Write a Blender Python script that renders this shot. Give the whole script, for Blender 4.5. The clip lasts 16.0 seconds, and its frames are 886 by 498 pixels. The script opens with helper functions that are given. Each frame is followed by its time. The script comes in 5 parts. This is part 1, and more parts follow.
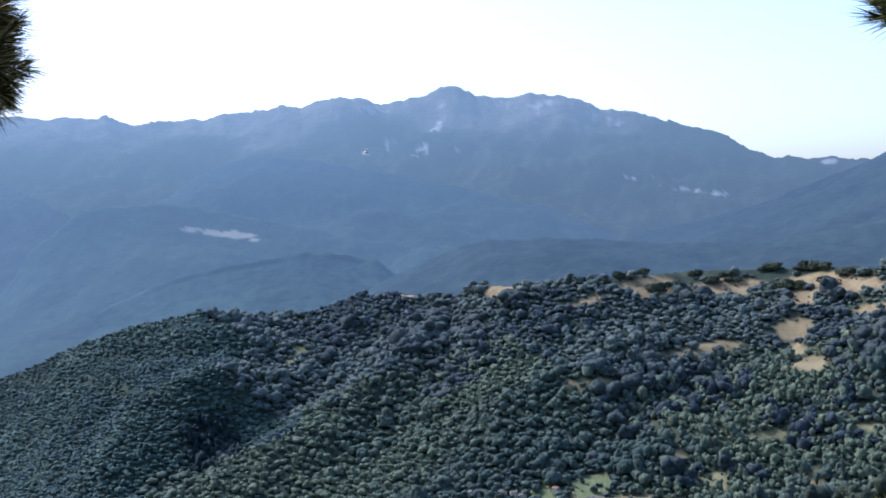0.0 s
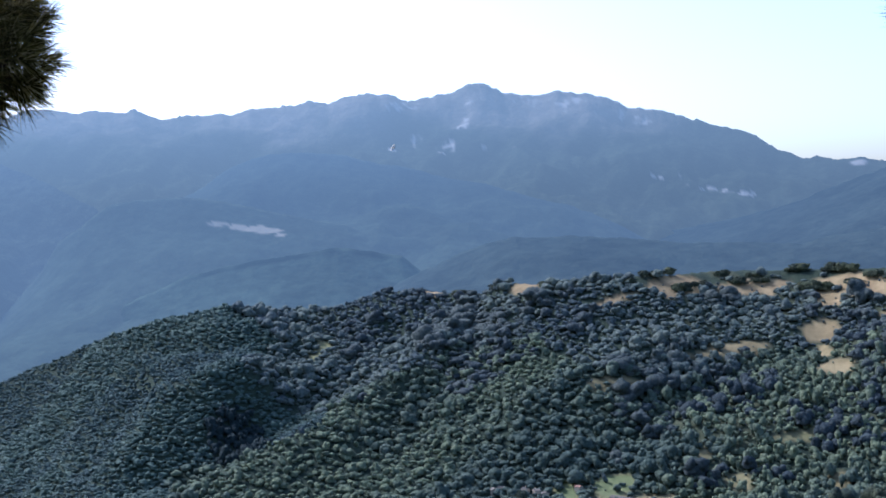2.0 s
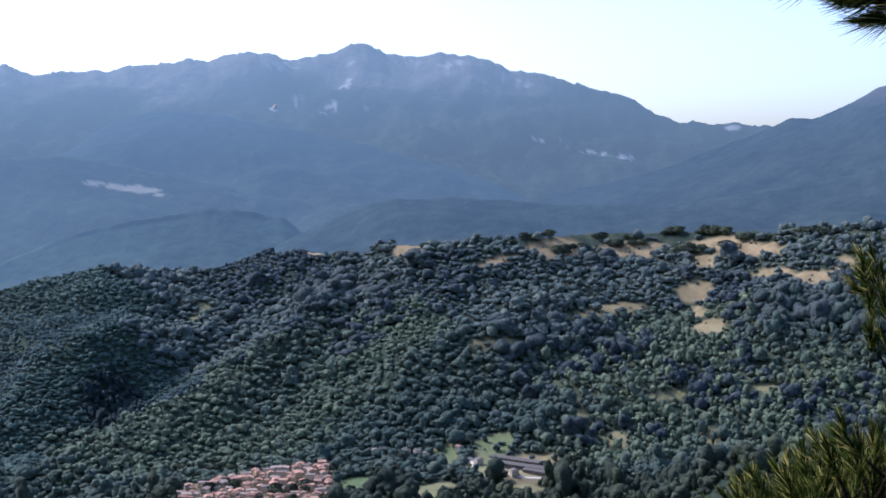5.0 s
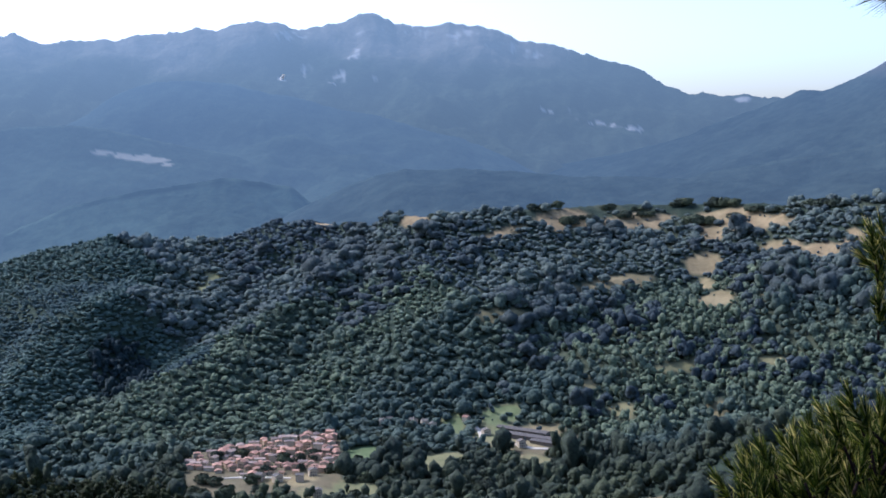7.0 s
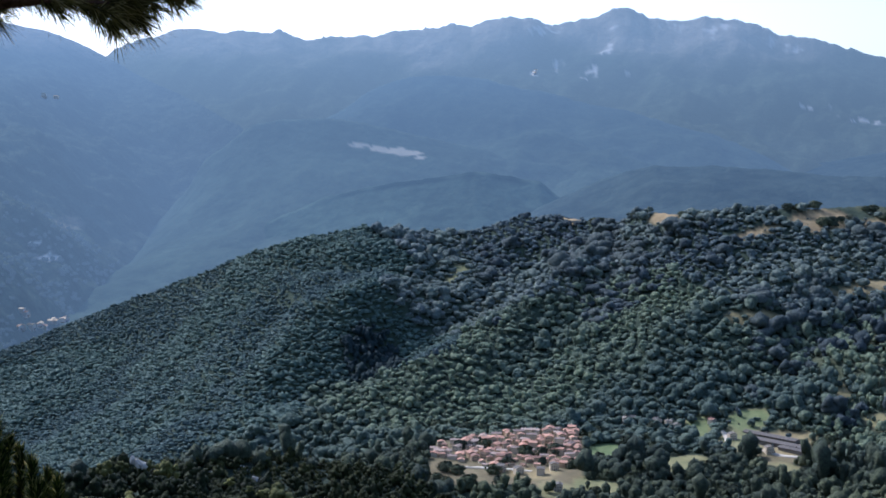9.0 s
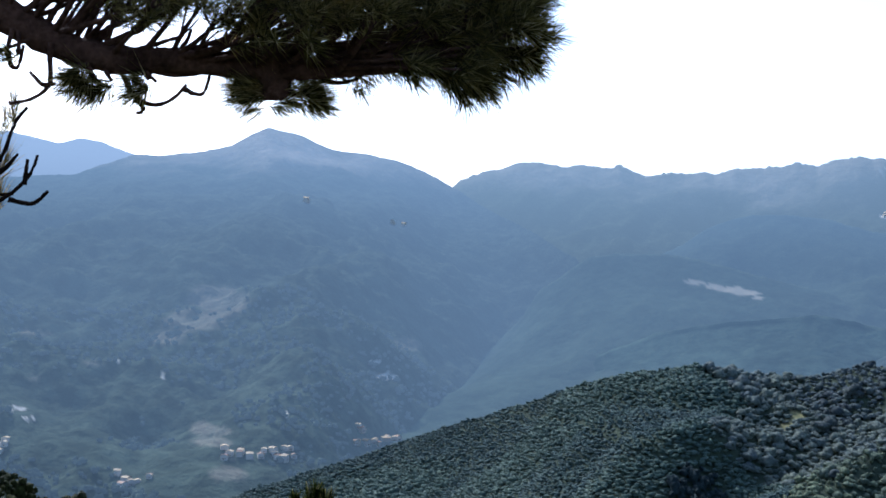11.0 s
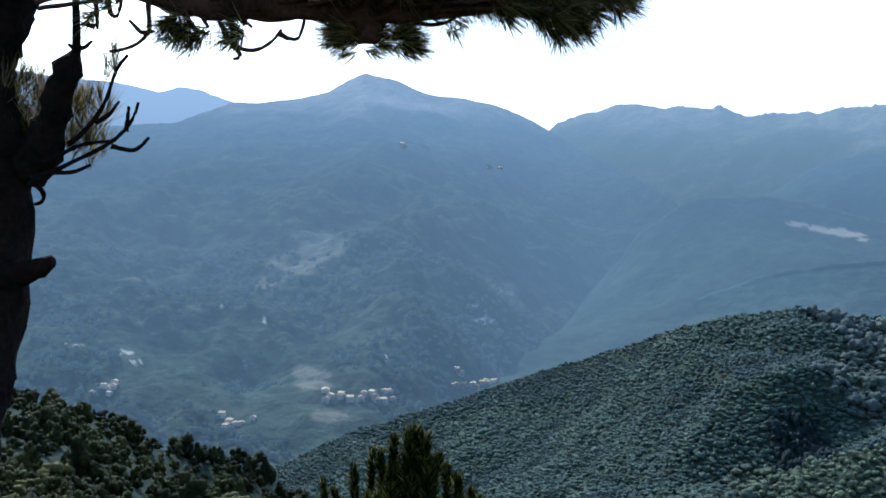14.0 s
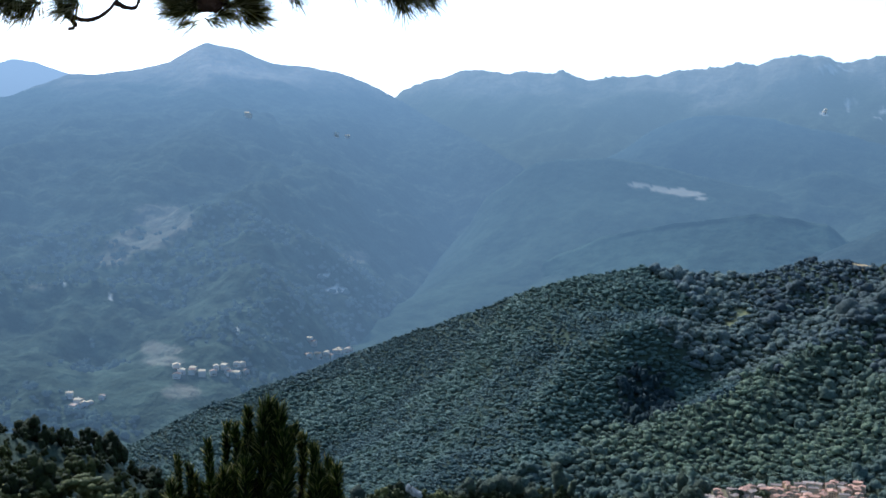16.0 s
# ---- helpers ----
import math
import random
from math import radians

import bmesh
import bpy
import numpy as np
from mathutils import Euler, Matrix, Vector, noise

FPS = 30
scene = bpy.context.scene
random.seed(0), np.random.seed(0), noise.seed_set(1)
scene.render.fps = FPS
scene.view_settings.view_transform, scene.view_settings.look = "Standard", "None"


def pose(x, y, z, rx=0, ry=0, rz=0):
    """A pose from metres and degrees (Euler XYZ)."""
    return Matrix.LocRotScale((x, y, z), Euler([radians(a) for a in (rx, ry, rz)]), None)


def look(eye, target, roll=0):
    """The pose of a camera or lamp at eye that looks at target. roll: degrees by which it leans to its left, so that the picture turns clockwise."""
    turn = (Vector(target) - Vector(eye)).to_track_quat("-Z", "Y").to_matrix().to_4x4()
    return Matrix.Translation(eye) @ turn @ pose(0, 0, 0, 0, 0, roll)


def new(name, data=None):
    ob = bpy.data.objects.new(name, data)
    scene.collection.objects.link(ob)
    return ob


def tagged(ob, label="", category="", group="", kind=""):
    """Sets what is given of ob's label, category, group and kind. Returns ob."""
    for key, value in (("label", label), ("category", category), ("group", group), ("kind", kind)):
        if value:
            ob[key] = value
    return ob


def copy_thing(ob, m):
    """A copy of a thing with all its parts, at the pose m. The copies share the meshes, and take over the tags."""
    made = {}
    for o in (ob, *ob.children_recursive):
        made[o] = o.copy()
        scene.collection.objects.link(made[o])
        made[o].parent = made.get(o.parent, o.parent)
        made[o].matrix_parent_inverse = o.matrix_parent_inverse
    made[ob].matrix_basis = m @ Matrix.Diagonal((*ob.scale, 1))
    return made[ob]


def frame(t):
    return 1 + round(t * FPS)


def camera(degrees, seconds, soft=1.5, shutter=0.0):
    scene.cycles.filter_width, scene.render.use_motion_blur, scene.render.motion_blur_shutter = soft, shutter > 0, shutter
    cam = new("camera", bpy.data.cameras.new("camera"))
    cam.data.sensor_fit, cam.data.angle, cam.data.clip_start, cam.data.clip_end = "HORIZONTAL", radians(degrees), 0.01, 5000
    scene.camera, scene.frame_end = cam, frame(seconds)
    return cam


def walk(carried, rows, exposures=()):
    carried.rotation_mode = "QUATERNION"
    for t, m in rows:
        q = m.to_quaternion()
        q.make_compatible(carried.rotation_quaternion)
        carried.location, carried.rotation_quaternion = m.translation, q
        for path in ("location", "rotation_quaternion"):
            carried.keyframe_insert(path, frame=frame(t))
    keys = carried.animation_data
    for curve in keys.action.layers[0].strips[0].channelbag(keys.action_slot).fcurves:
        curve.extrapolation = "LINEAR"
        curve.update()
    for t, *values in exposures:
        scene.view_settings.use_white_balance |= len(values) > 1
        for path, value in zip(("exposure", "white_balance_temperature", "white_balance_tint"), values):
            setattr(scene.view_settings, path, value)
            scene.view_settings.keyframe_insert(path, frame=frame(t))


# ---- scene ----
# seconds, place (m), yaw to the left, pitch up, roll (degrees)
PATH = [
    (0.0, 0.000, 0.000, 0.310, 0.29, -1.14, -2.00),
    (0.5, 0.000, 0.000, 0.310, 0.40, -1.06, -2.02),
    (1.0, 0.000, 0.000, 0.310, 1.15, -1.25, -1.91),
    (1.5, 0.000, 0.000, 0.310, 1.61, -0.93, -1.59),
    (2.0, 0.000, 0.000, 0.310, 1.44, -1.24, -1.38),
    (2.5, 0.000, 0.000, 0.310, 1.72, -1.46, -1.46),
    (3.0, 0.000, 0.000, 0.310, 1.73, -2.27, -1.68),
    (3.5, 0.000, 0.000, 0.310, 1.31, -2.31, -1.53),
    (4.0, 0.000, 0.000, 0.310, 2.10, -2.72, -1.29),
    (4.5, 0.000, 0.000, 0.310, -0.31, -2.59, -1.25),
    (5.0, 0.000, 0.000, 0.310, -3.83, -3.08, -0.93),
    (5.2, 0.000, 0.000, 0.310, -4.55, -2.93, -1.13),
    (7.3, 0.000, 0.000, 0.310, -3.16, -4.47, -0.86),
    (7.5, 0.000, 0.000, 0.310, -2.81, -4.38, -1.15),
    (8.0, 0.000, 0.000, 0.310, -2.02, -6.96, -0.83),
    (8.5, 0.000, 0.000, 0.310, 0.70, -7.20, -0.45),
    (9.0, -0.005, 0.000, 0.250, 7.66, -4.53, -0.00),
    (9.5, -0.020, 0.000, 0.175, 14.87, -1.70, 0.89),
    (10.0, -0.030, 0.000, 0.070, 20.46, 1.11, 2.50),
    (10.2, -0.025, 0.000, 0.035, 20.92, 1.84, 2.73),
    (12.3, 0.000, 0.000, 0.000, 26.26, -0.62, 2.54),
    (12.5, 0.000, 0.000, 0.000, 26.52, -0.70, 2.64),
    (13.0, 0.000, 0.000, 0.000, 26.66, -1.31, 2.38),
    (13.5, 0.000, 0.000, 0.000, 26.44, -1.53, 2.40),
    (14.0, 0.000, 0.000, 0.000, 26.88, -1.55, 2.07),
    (14.5, 0.000, 0.000, 0.000, 24.46, -1.60, 1.09),
    (15.0, 0.000, 0.000, 0.000, 23.83, -1.89, 0.97),
    (15.5, 0.000, 0.000, 0.000, 21.36, -1.49, 0.54),
    (16.0, 0.000, 0.000, 0.000, 20.11, -2.83, 0.64),
]
LENS = 38.32


def held(x, y, z, yaw, pitch, roll):
    return pose(x, y, z, 0, 0, yaw) @ pose(0, 0, 0, 90 + pitch, 0, 0) @ pose(0, 0, 0, 0, 0, roll)


cam = camera(LENS, 16.0, soft=1.7)
walk(cam, [(row[0], held(*row[1:])) for row in PATH],
     [(0.0, 0.90, 4780, 20), (3.0, 0.85, 4780, 21), (5.2, 0.82, 4850, 23), (7.3, 0.82, 4800, 20), (8.0, 0.78, 4680, 13), (9.0, 0.82, 4850, 18), (10.0, 0.82, 5050, 18), (12.5, 0.77, 4800, 8), (14.0, 0.82, 4850, 8), (16.0, 0.81, 4800, 8)])

# ---- light ----
SUN_BEARING, SUN_HEIGHT = 52.0, 43.0   # degrees to the left of the main peak, degrees up
world = bpy.data.worlds.new("world")
scene.world = world
world.use_nodes = True
wn = world.node_tree.nodes
sky = wn.new("ShaderNodeTexSky")
sky.sky_type = 'NISHITA'
sky.sun_disc = False
sky.sun_elevation = radians(SUN_HEIGHT)
sky.sun_rotation = radians(-SUN_BEARING)
sky.altitude = 800
sky.air_density, sky.dust_density, sky.ozone_density = 1.2, 5.2, 0.35
wn["Background"].inputs["Strength"].default_value = 0.15
world.node_tree.links.new(sky.outputs[0], wn["Background"].inputs["Color"])

sun_data = bpy.data.lights.new("sun", 'SUN')
sun_data.energy, sun_data.angle, sun_data.color = 3.2, radians(0.6), (1.0, 0.93, 0.82)
sun = new("sun", sun_data)
b, h = radians(SUN_BEARING), radians(SUN_HEIGHT)
sun_way = Vector((-math.sin(b) * math.cos(h), math.cos(b) * math.cos(h), math.sin(h)))
sun.matrix_world = look(sun_way * 100, (0, 0, 0))

# ---- materials ----
rng = np.random.default_rng(7)


def material(name, build):
    mat = bpy.data.materials.new(name)
    mat.use_nodes = True
    tree = mat.node_tree
    build(tree, tree.nodes["Principled BSDF"])
    return mat


def node(tree, kind, **values):
    n = tree.nodes.new(kind)
    for key, value in values.items():
        if key in n.inputs:
            n.inputs[key].default_value = value
    return n


def noise_tex(tree, scale, detail=4.0, rough=0.6, coords=None):
    n = node(tree, "ShaderNodeTexNoise", Scale=scale, Detail=detail, Roughness=rough)
    if coords is None:
        coords = tree.nodes.new("ShaderNodeTexCoord").outputs["Object"]
    tree.links.new(coords, n.inputs["Vector"])
    return n.outputs["Fac"]


def ramp(tree, fac, stops):
    r = tree.nodes.new("ShaderNodeValToRGB")
    while len(r.color_ramp.elements) < len(stops):
        r.color_ramp.elements.new(0.5)
    for e, (at, col) in zip(r.color_ramp.elements, stops):
        e.position, e.color = at, (*col, 1)
    tree.links.new(fac, r.inputs["Fac"])
    return r.outputs["Color"]


def mix(tree, fac, a, b_, mode='MIX'):
    m = tree.nodes.new("ShaderNodeMix")
    m.data_type, m.blend_type = 'RGBA', mode
    for sock, value in ((m.inputs[0], fac), (m.inputs[6], a), (m.inputs[7], b_)):
        if isinstance(value, (int, float)):
            sock.default_value = value
        elif isinstance(value, tuple):
            sock.default_value = (*value, 1)
        else:
            tree.links.new(value, sock)
    return m.outputs[2]


def relief(tree, bsdf, height, strength, distance):
    bump = node(tree, "ShaderNodeBump", Strength=strength, Distance=distance)
    tree.links.new(height, bump.inputs["Height"])
    tree.links.new(bump.outputs["Normal"], bsdf.inputs["Normal"])


def grainy(name, dark, light, scale, rough=0.9, bump=0.3, depth=0.01, fine=6.0, per_object=0.0, per_island=0.0):
    """A two-scale mottled surface: broad stains and fine grain."""
    def build(tree, bsdf):
        broad = noise_tex(tree, scale, 3)
        small = noise_tex(tree, scale * fine, 5)
        col = ramp(tree, broad, [(0.3, dark), (0.7, light)])
        col = mix(tree, 0.35, col, ramp(tree, small, [(0.3, dark), (0.7, light)]))
        if per_object or per_island:
            src = tree.nodes.new("ShaderNodeObjectInfo").outputs["Random"] if per_object else \
                tree.nodes.new("ShaderNodeNewGeometry").outputs["Random Per Island"]
            amount = per_object or per_island
            tint = ramp(tree, src, [(0.0, (1 - amount,) * 3), (1.0, (1 + amount * 0.6, 1 + amount * 0.55, 1 + amount * 0.3))])
            col = mix(tree, 1.0, col, tint, 'MULTIPLY')
        tree.links.new(col, bsdf.inputs["Base Color"])
        bsdf.inputs["Roughness"].default_value = rough
        bsdf.inputs["Specular IOR Level"].default_value = 0.08
        relief(tree, bsdf, small, bump, depth)
    return material(name, build)


def leafy(name, dark, light, vary, scale=0.5, ragged=1.0):
    """Foliage seen from far: broken tone over each crown and from crown to crown."""
    def build(tree, bsdf):
        at = tree.nodes.new("ShaderNodeAttribute")
        at.attribute_name = "tone"
        add = node(tree, "ShaderNodeMath")
        tree.links.new(at.outputs["Fac"], add.inputs[0])
        tree.links.new(tree.nodes.new("ShaderNodeObjectInfo").outputs["Random"], add.inputs[1])
        wrap = tree.nodes.new("ShaderNodeMath")
        wrap.operation = 'PINGPONG'
        wrap.inputs[1].default_value = 1.0
        tree.links.new(add.outputs[0], wrap.inputs[0])
        small = noise_tex(tree, scale, 6, 0.75)
        col = ramp(tree, small, [(0.32, dark), (0.68, light)])
        tint = ramp(tree, wrap.outputs[0], [(0, (1 - vary, 1 - vary * 0.8, 1 - vary * 0.5)), (0.6, (1, 1, 1)), (1, (1 + vary * 1.2, 1 + vary, 1 + vary * 0.4))])
        col = mix(tree, 1.0, col, tint, 'MULTIPLY')
        tree.links.new(col, bsdf.inputs["Base Color"])
        bsdf.inputs["Roughness"].default_value = 0.75
        bsdf.inputs["Specular IOR Level"].default_value = 0.06
        relief(tree, bsdf, noise_tex(tree, 0.9, 5, 0.7), ragged, 1.6)
    return material(name, build)


def mountain(name, forest, bare, rock, haze_tint, patchy=1.0):
    """Distant slopes: woods below, dry grass above, pale scars; haze is mixed in as emission."""
    def build(tree, bsdf):
        coords = tree.nodes.new("ShaderNodeTexCoord").outputs["Object"]
        tones = [(at, tuple(c * (1 + patchy * by) for c in forest)) for at, by in ((0.4, -0.65), (0.6, 0.6))]
        woods = ramp(tree, noise_tex(tree, 0.03, 5, 0.6, coords), tones)
        woods = mix(tree, 0.5, woods, ramp(tree, noise_tex(tree, 0.006, 4, 0.6, coords), [(0.35, tuple(c * 0.6 for c in forest)), (0.65, tuple(c * 1.5 for c in forest))]))
        col = mix(tree, attribute(tree, "bare"), woods, ramp(tree, noise_tex(tree, 0.02, 5, 0.7, coords), [(0.3, tuple(c * 0.6 for c in bare)), (0.7, bare)]))
        col = mix(tree, attribute(tree, "scar"), col, rock)
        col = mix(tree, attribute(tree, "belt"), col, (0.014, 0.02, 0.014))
        tree.links.new(col, bsdf.inputs["Base Color"])
        bsdf.inputs["Roughness"].default_value = 1.0
        bsdf.inputs["Specular IOR Level"].default_value = 0.0
        relief(tree, bsdf, noise_tex(tree, 0.05, 5, 0.6, coords), 0.8 * patchy, 12.0)
        # emission stands in for haze; the land itself gives off no light
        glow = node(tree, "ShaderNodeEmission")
        glow.inputs["Color"].default_value = (*haze_tint, 1)
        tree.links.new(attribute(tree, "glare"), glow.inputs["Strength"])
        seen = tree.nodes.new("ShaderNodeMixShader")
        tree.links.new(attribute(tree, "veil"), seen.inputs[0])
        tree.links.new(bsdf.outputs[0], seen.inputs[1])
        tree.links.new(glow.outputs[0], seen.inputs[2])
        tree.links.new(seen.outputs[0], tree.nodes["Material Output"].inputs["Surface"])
    return material(name, build)


def attribute(tree, name):
    at = tree.nodes.new("ShaderNodeAttribute")
    at.attribute_name = name
    return at.outputs["Fac"]


def ground_build(tree, bsdf):
    floor_col = ramp(tree, noise_tex(tree, 0.08, 6, 0.7), [(0.3, (0.016, 0.023, 0.015)), (0.7, (0.042, 0.054, 0.03))])
    hay = ramp(tree, noise_tex(tree, 0.035, 6, 0.7), [(0.3, (0.15, 0.105, 0.05)), (0.55, (0.25, 0.18, 0.085)), (0.75, (0.32, 0.235, 0.12))])
    green = ramp(tree, noise_tex(tree, 0.05, 6, 0.7), [(0.3, (0.075, 0.10, 0.035)), (0.7, (0.14, 0.16, 0.065))])
    col = floor_col
    for name, what in (("hay", hay), ("green", green)):
        at = tree.nodes.new("ShaderNodeAttribute")
        at.attribute_name = name
        col = mix(tree, at.outputs["Fac"], col, what)
    tree.links.new(col, bsdf.inputs["Base Color"])
    bsdf.inputs["Roughness"].default_value = 1.0
    bsdf.inputs["Specular IOR Level"].default_value = 0.1
    relief(tree, bsdf, noise_tex(tree, 0.4, 6, 0.75), 0.8, 1.0)


M_GROUND = material("ground_soil_and_grass", ground_build)
# blue in the broadleaf, coppice and slope greens stands in for distance haze
M_BROAD = leafy("broadleaf_foliage", (0.040, 0.051, 0.051), (0.098, 0.117, 0.104), 0.5)
M_COPPICE = leafy("coppice_foliage", (0.038, 0.055, 0.048), (0.063, 0.090, 0.072), 0.35, 0.9, 0.7)
M_SLOPE = leafy("slope_foliage", (0.045, 0.057, 0.043), (0.118, 0.142, 0.089), 0.5)
M_VALE = leafy("valley_foliage", (0.021, 0.026, 0.018), (0.072, 0.082, 0.045), 0.5)
M_OAK = leafy("oak_foliage", (0.026, 0.033, 0.034), (0.068, 0.08, 0.072), 0.3)
M_CONIFER = leafy("conifer_foliage", (0.008, 0.010, 0.004), (0.052, 0.055, 0.015), 0.6)
# darker foliage that carries the shade of the hollow in its colour
M_HOLLOW_SHADE = leafy("spruce_foliage", (0.013, 0.021, 0.02), (0.032, 0.044, 0.04), 0.2)
M_SCRUB = leafy("scrub_foliage", (0.036, 0.040, 0.013), (0.125, 0.12, 0.04), 0.5)
M_BARK = grainy("pine_bark", (0.003, 0.002, 0.0015), (0.024, 0.013, 0.008), 9, 0.95, 0.9, 0.03, 4)
M_LIMB = grainy("red_brown_bark", (0.02, 0.009, 0.005), (0.12, 0.058, 0.034), 12, 0.95, 0.9, 0.02, 4)
M_TRUNK = grainy("grey_bark", (0.05, 0.04, 0.03), (0.13, 0.11, 0.09), 3, 0.95)
M_ROOF = grainy("clay_tiles", (0.21, 0.105, 0.07), (0.42, 0.25, 0.17), 0.9, 0.85, 0.6, 0.08, 5, per_object=0.45)
M_WALL = grainy("plaster_wall", (0.36, 0.24, 0.14), (0.55, 0.40, 0.25), 0.7, 0.9, 0.2, 0.02, 5, per_object=0.35)
M_PALE = grainy("pale_wall", (0.36, 0.28, 0.18), (0.56, 0.46, 0.31), 0.7, 0.9, 0.2, 0.02, 5, per_object=0.2)
M_SLATE = grainy("grey_roof", (0.07, 0.058, 0.045), (0.17, 0.145, 0.115), 0.6, 0.7, 0.3, 0.05, 5, per_object=0.3)
M_DARK = grainy("dark_glass", (0.015, 0.017, 0.02), (0.04, 0.045, 0.05), 2, 0.3, 0.0)
M_WOOD = grainy("dark_wood", (0.05, 0.032, 0.02), (0.13, 0.08, 0.05), 3, 0.8)
M_TRACK = grainy("pale_gravel", (0.32, 0.27, 0.19), (0.5, 0.43, 0.32), 0.5, 1.0)


# sunlit and shaded needles are put into the tones: pale tail, dark start
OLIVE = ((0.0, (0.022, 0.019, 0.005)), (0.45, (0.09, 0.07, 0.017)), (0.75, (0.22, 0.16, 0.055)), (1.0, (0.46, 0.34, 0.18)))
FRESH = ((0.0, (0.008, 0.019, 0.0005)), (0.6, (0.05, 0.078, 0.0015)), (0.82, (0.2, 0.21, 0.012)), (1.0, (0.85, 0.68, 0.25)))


def needle_build(tree, bsdf, tones, shade=1.0):
    rnd = tree.nodes.new("ShaderNodeNewGeometry").outputs["Random Per Island"]
    col = ramp(tree, rnd, [(at, tuple(c * shade for c in tone)) for at, tone in tones])
    tree.links.new(col, bsdf.inputs["Base Color"])
    bsdf.inputs["Roughness"].default_value = 0.65
    bsdf.inputs["Specular IOR Level"].default_value = 0.05
    lit = tree.nodes.new("ShaderNodeBsdfTranslucent")
    tree.links.new(mix(tree, 1.0, col, (1.6, 1.7, 0.7), 'MULTIPLY'), lit.inputs["Color"])
    both = tree.nodes.new("ShaderNodeMixShader")
    both.inputs[0].default_value = 0.5
    tree.links.new(bsdf.outputs[0], both.inputs[1])
    tree.links.new(lit.outputs[0], both.inputs[2])
    tree.links.new(both.outputs[0], tree.nodes["Material Output"].inputs["Surface"])


# bush needles coloured brighter as sunlit; the young pine takes a darker copy
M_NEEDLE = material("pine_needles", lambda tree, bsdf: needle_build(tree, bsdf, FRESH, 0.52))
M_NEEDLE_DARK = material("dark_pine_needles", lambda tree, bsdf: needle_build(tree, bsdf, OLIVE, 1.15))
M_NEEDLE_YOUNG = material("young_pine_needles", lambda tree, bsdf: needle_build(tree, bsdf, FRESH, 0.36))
# emission tints that imitate haze on the far ridges
HAZE_GLOW = (0.338, 0.488, 0.63)
HIGH_HAZE_GLOW = (0.40, 0.53, 0.605)
LOW_HAZE_GLOW = (0.33, 0.48, 0.625)
M_RANGE = mountain("main_range", (0.045, 0.056, 0.036), (0.38, 0.335, 0.275), (0.62, 0.57, 0.5), HIGH_HAZE_GLOW, 0.7)
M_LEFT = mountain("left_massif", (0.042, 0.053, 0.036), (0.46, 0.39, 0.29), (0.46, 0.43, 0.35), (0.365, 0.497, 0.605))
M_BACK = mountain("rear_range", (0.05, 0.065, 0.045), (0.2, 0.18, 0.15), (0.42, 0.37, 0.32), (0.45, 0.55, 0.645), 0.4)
M_RIGHT = mountain("right_mountain", (0.036, 0.044, 0.032), (0.15, 0.12, 0.09), (0.33, 0.30, 0.26), LOW_HAZE_GLOW, 0.7)
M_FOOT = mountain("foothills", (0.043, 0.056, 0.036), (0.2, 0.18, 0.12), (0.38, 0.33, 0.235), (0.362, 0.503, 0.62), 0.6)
M_FRONT = mountain("front_knolls", (0.045, 0.06, 0.04), (0.2, 0.18, 0.12), (0.33, 0.30, 0.26), HAZE_GLOW, 0.7)

# ---- terrain ----
GRIDS = {}
TABLE = rng.random((256, 256))


def vnoise(x, y):
    xi, yi = np.floor(x).astype(int), np.floor(y).astype(int)
    u, v = x - xi, y - yi
    u, v = u * u * (3 - 2 * u), v * v * (3 - 2 * v)
    a, b_ = TABLE[xi % 256, yi % 256], TABLE[(xi + 1) % 256, yi % 256]
    c, d = TABLE[xi % 256, (yi + 1) % 256], TABLE[(xi + 1) % 256, (yi + 1) % 256]
    return (a + (b_ - a) * u) * (1 - v) + (c + (d - c) * u) * v - 0.5


def fbm(x, y, size, octaves=4, ridged=False):
    total, gain = 0 * x, 1.0
    for n in range(octaves):
        s = 2 ** n / size
        v = vnoise(x * s + 17.3 * n, y * s + 5.7 * n)
        total = total + gain * (0.5 - 2 * abs(v) if ridged else v)
        gain *= 0.5
    return total


def bearing(x, y):
    return np.degrees(np.arctan2(-x, y))


def profile(th, knots, soft=0.22):
    """Height angle of a crest over the bearing, softly joined."""
    k = np.array(sorted(knots))
    out = 0
    for shift in (-soft, 0.0, soft):
        out = out + np.interp(th + shift, k[:, 0], k[:, 1]) / 3
    return out


def smooth(a, lo, hi):
    t = np.clip((a - lo) / (hi - lo), 0, 1)
    return t * t * (3 - 2 * t)


# wooded hill across the valley: bearing, height angle of the bare crest
HILL = [(-60, -1.4), (-23, -2.1), (-20, -2.45), (-14, -2.42), (-9.3, -2.5), (-5.8, -2.75), (-3.7, -2.95), (-1.4, -2.85), (-0.2, -3.5), (0.8, -3.35),
        (2.6, -3.1), (4.4, -3.3), (6.1, -3.85), (8.3, -4.0), (11.2, -3.65), (12.5, -3.85), (14.9, -4.4), (17.1, -5.05), (18.3, -5.6), (20.8, -6.5),
        (23.3, -7.35), (25.8, -8.3), (28.3, -9.15), (30.7, -10.0), (32.2, -10.7), (33.7, -11.5), (38, -13), (60, -14)]
# shoulder of the lookout's own slope
SHOULDER = [(-60, -30), (2, -24), (5.5, -19), (6.5, -16.6), (7.5, -15.6), (9.3, -14.3), (12.4, -14.0), (15, -13.8), (18.7, -13.7), (21.2, -13.8), (23.6, -14.2),
            (26, -14.0), (31.5, -13.1), (33.4, -12.7), (35.5, -11.7), (37.5, -10.9), (40.7, -9.6), (43.1, -8.5), (45.5, -7.7), (52, -6.5), (60, -5)]


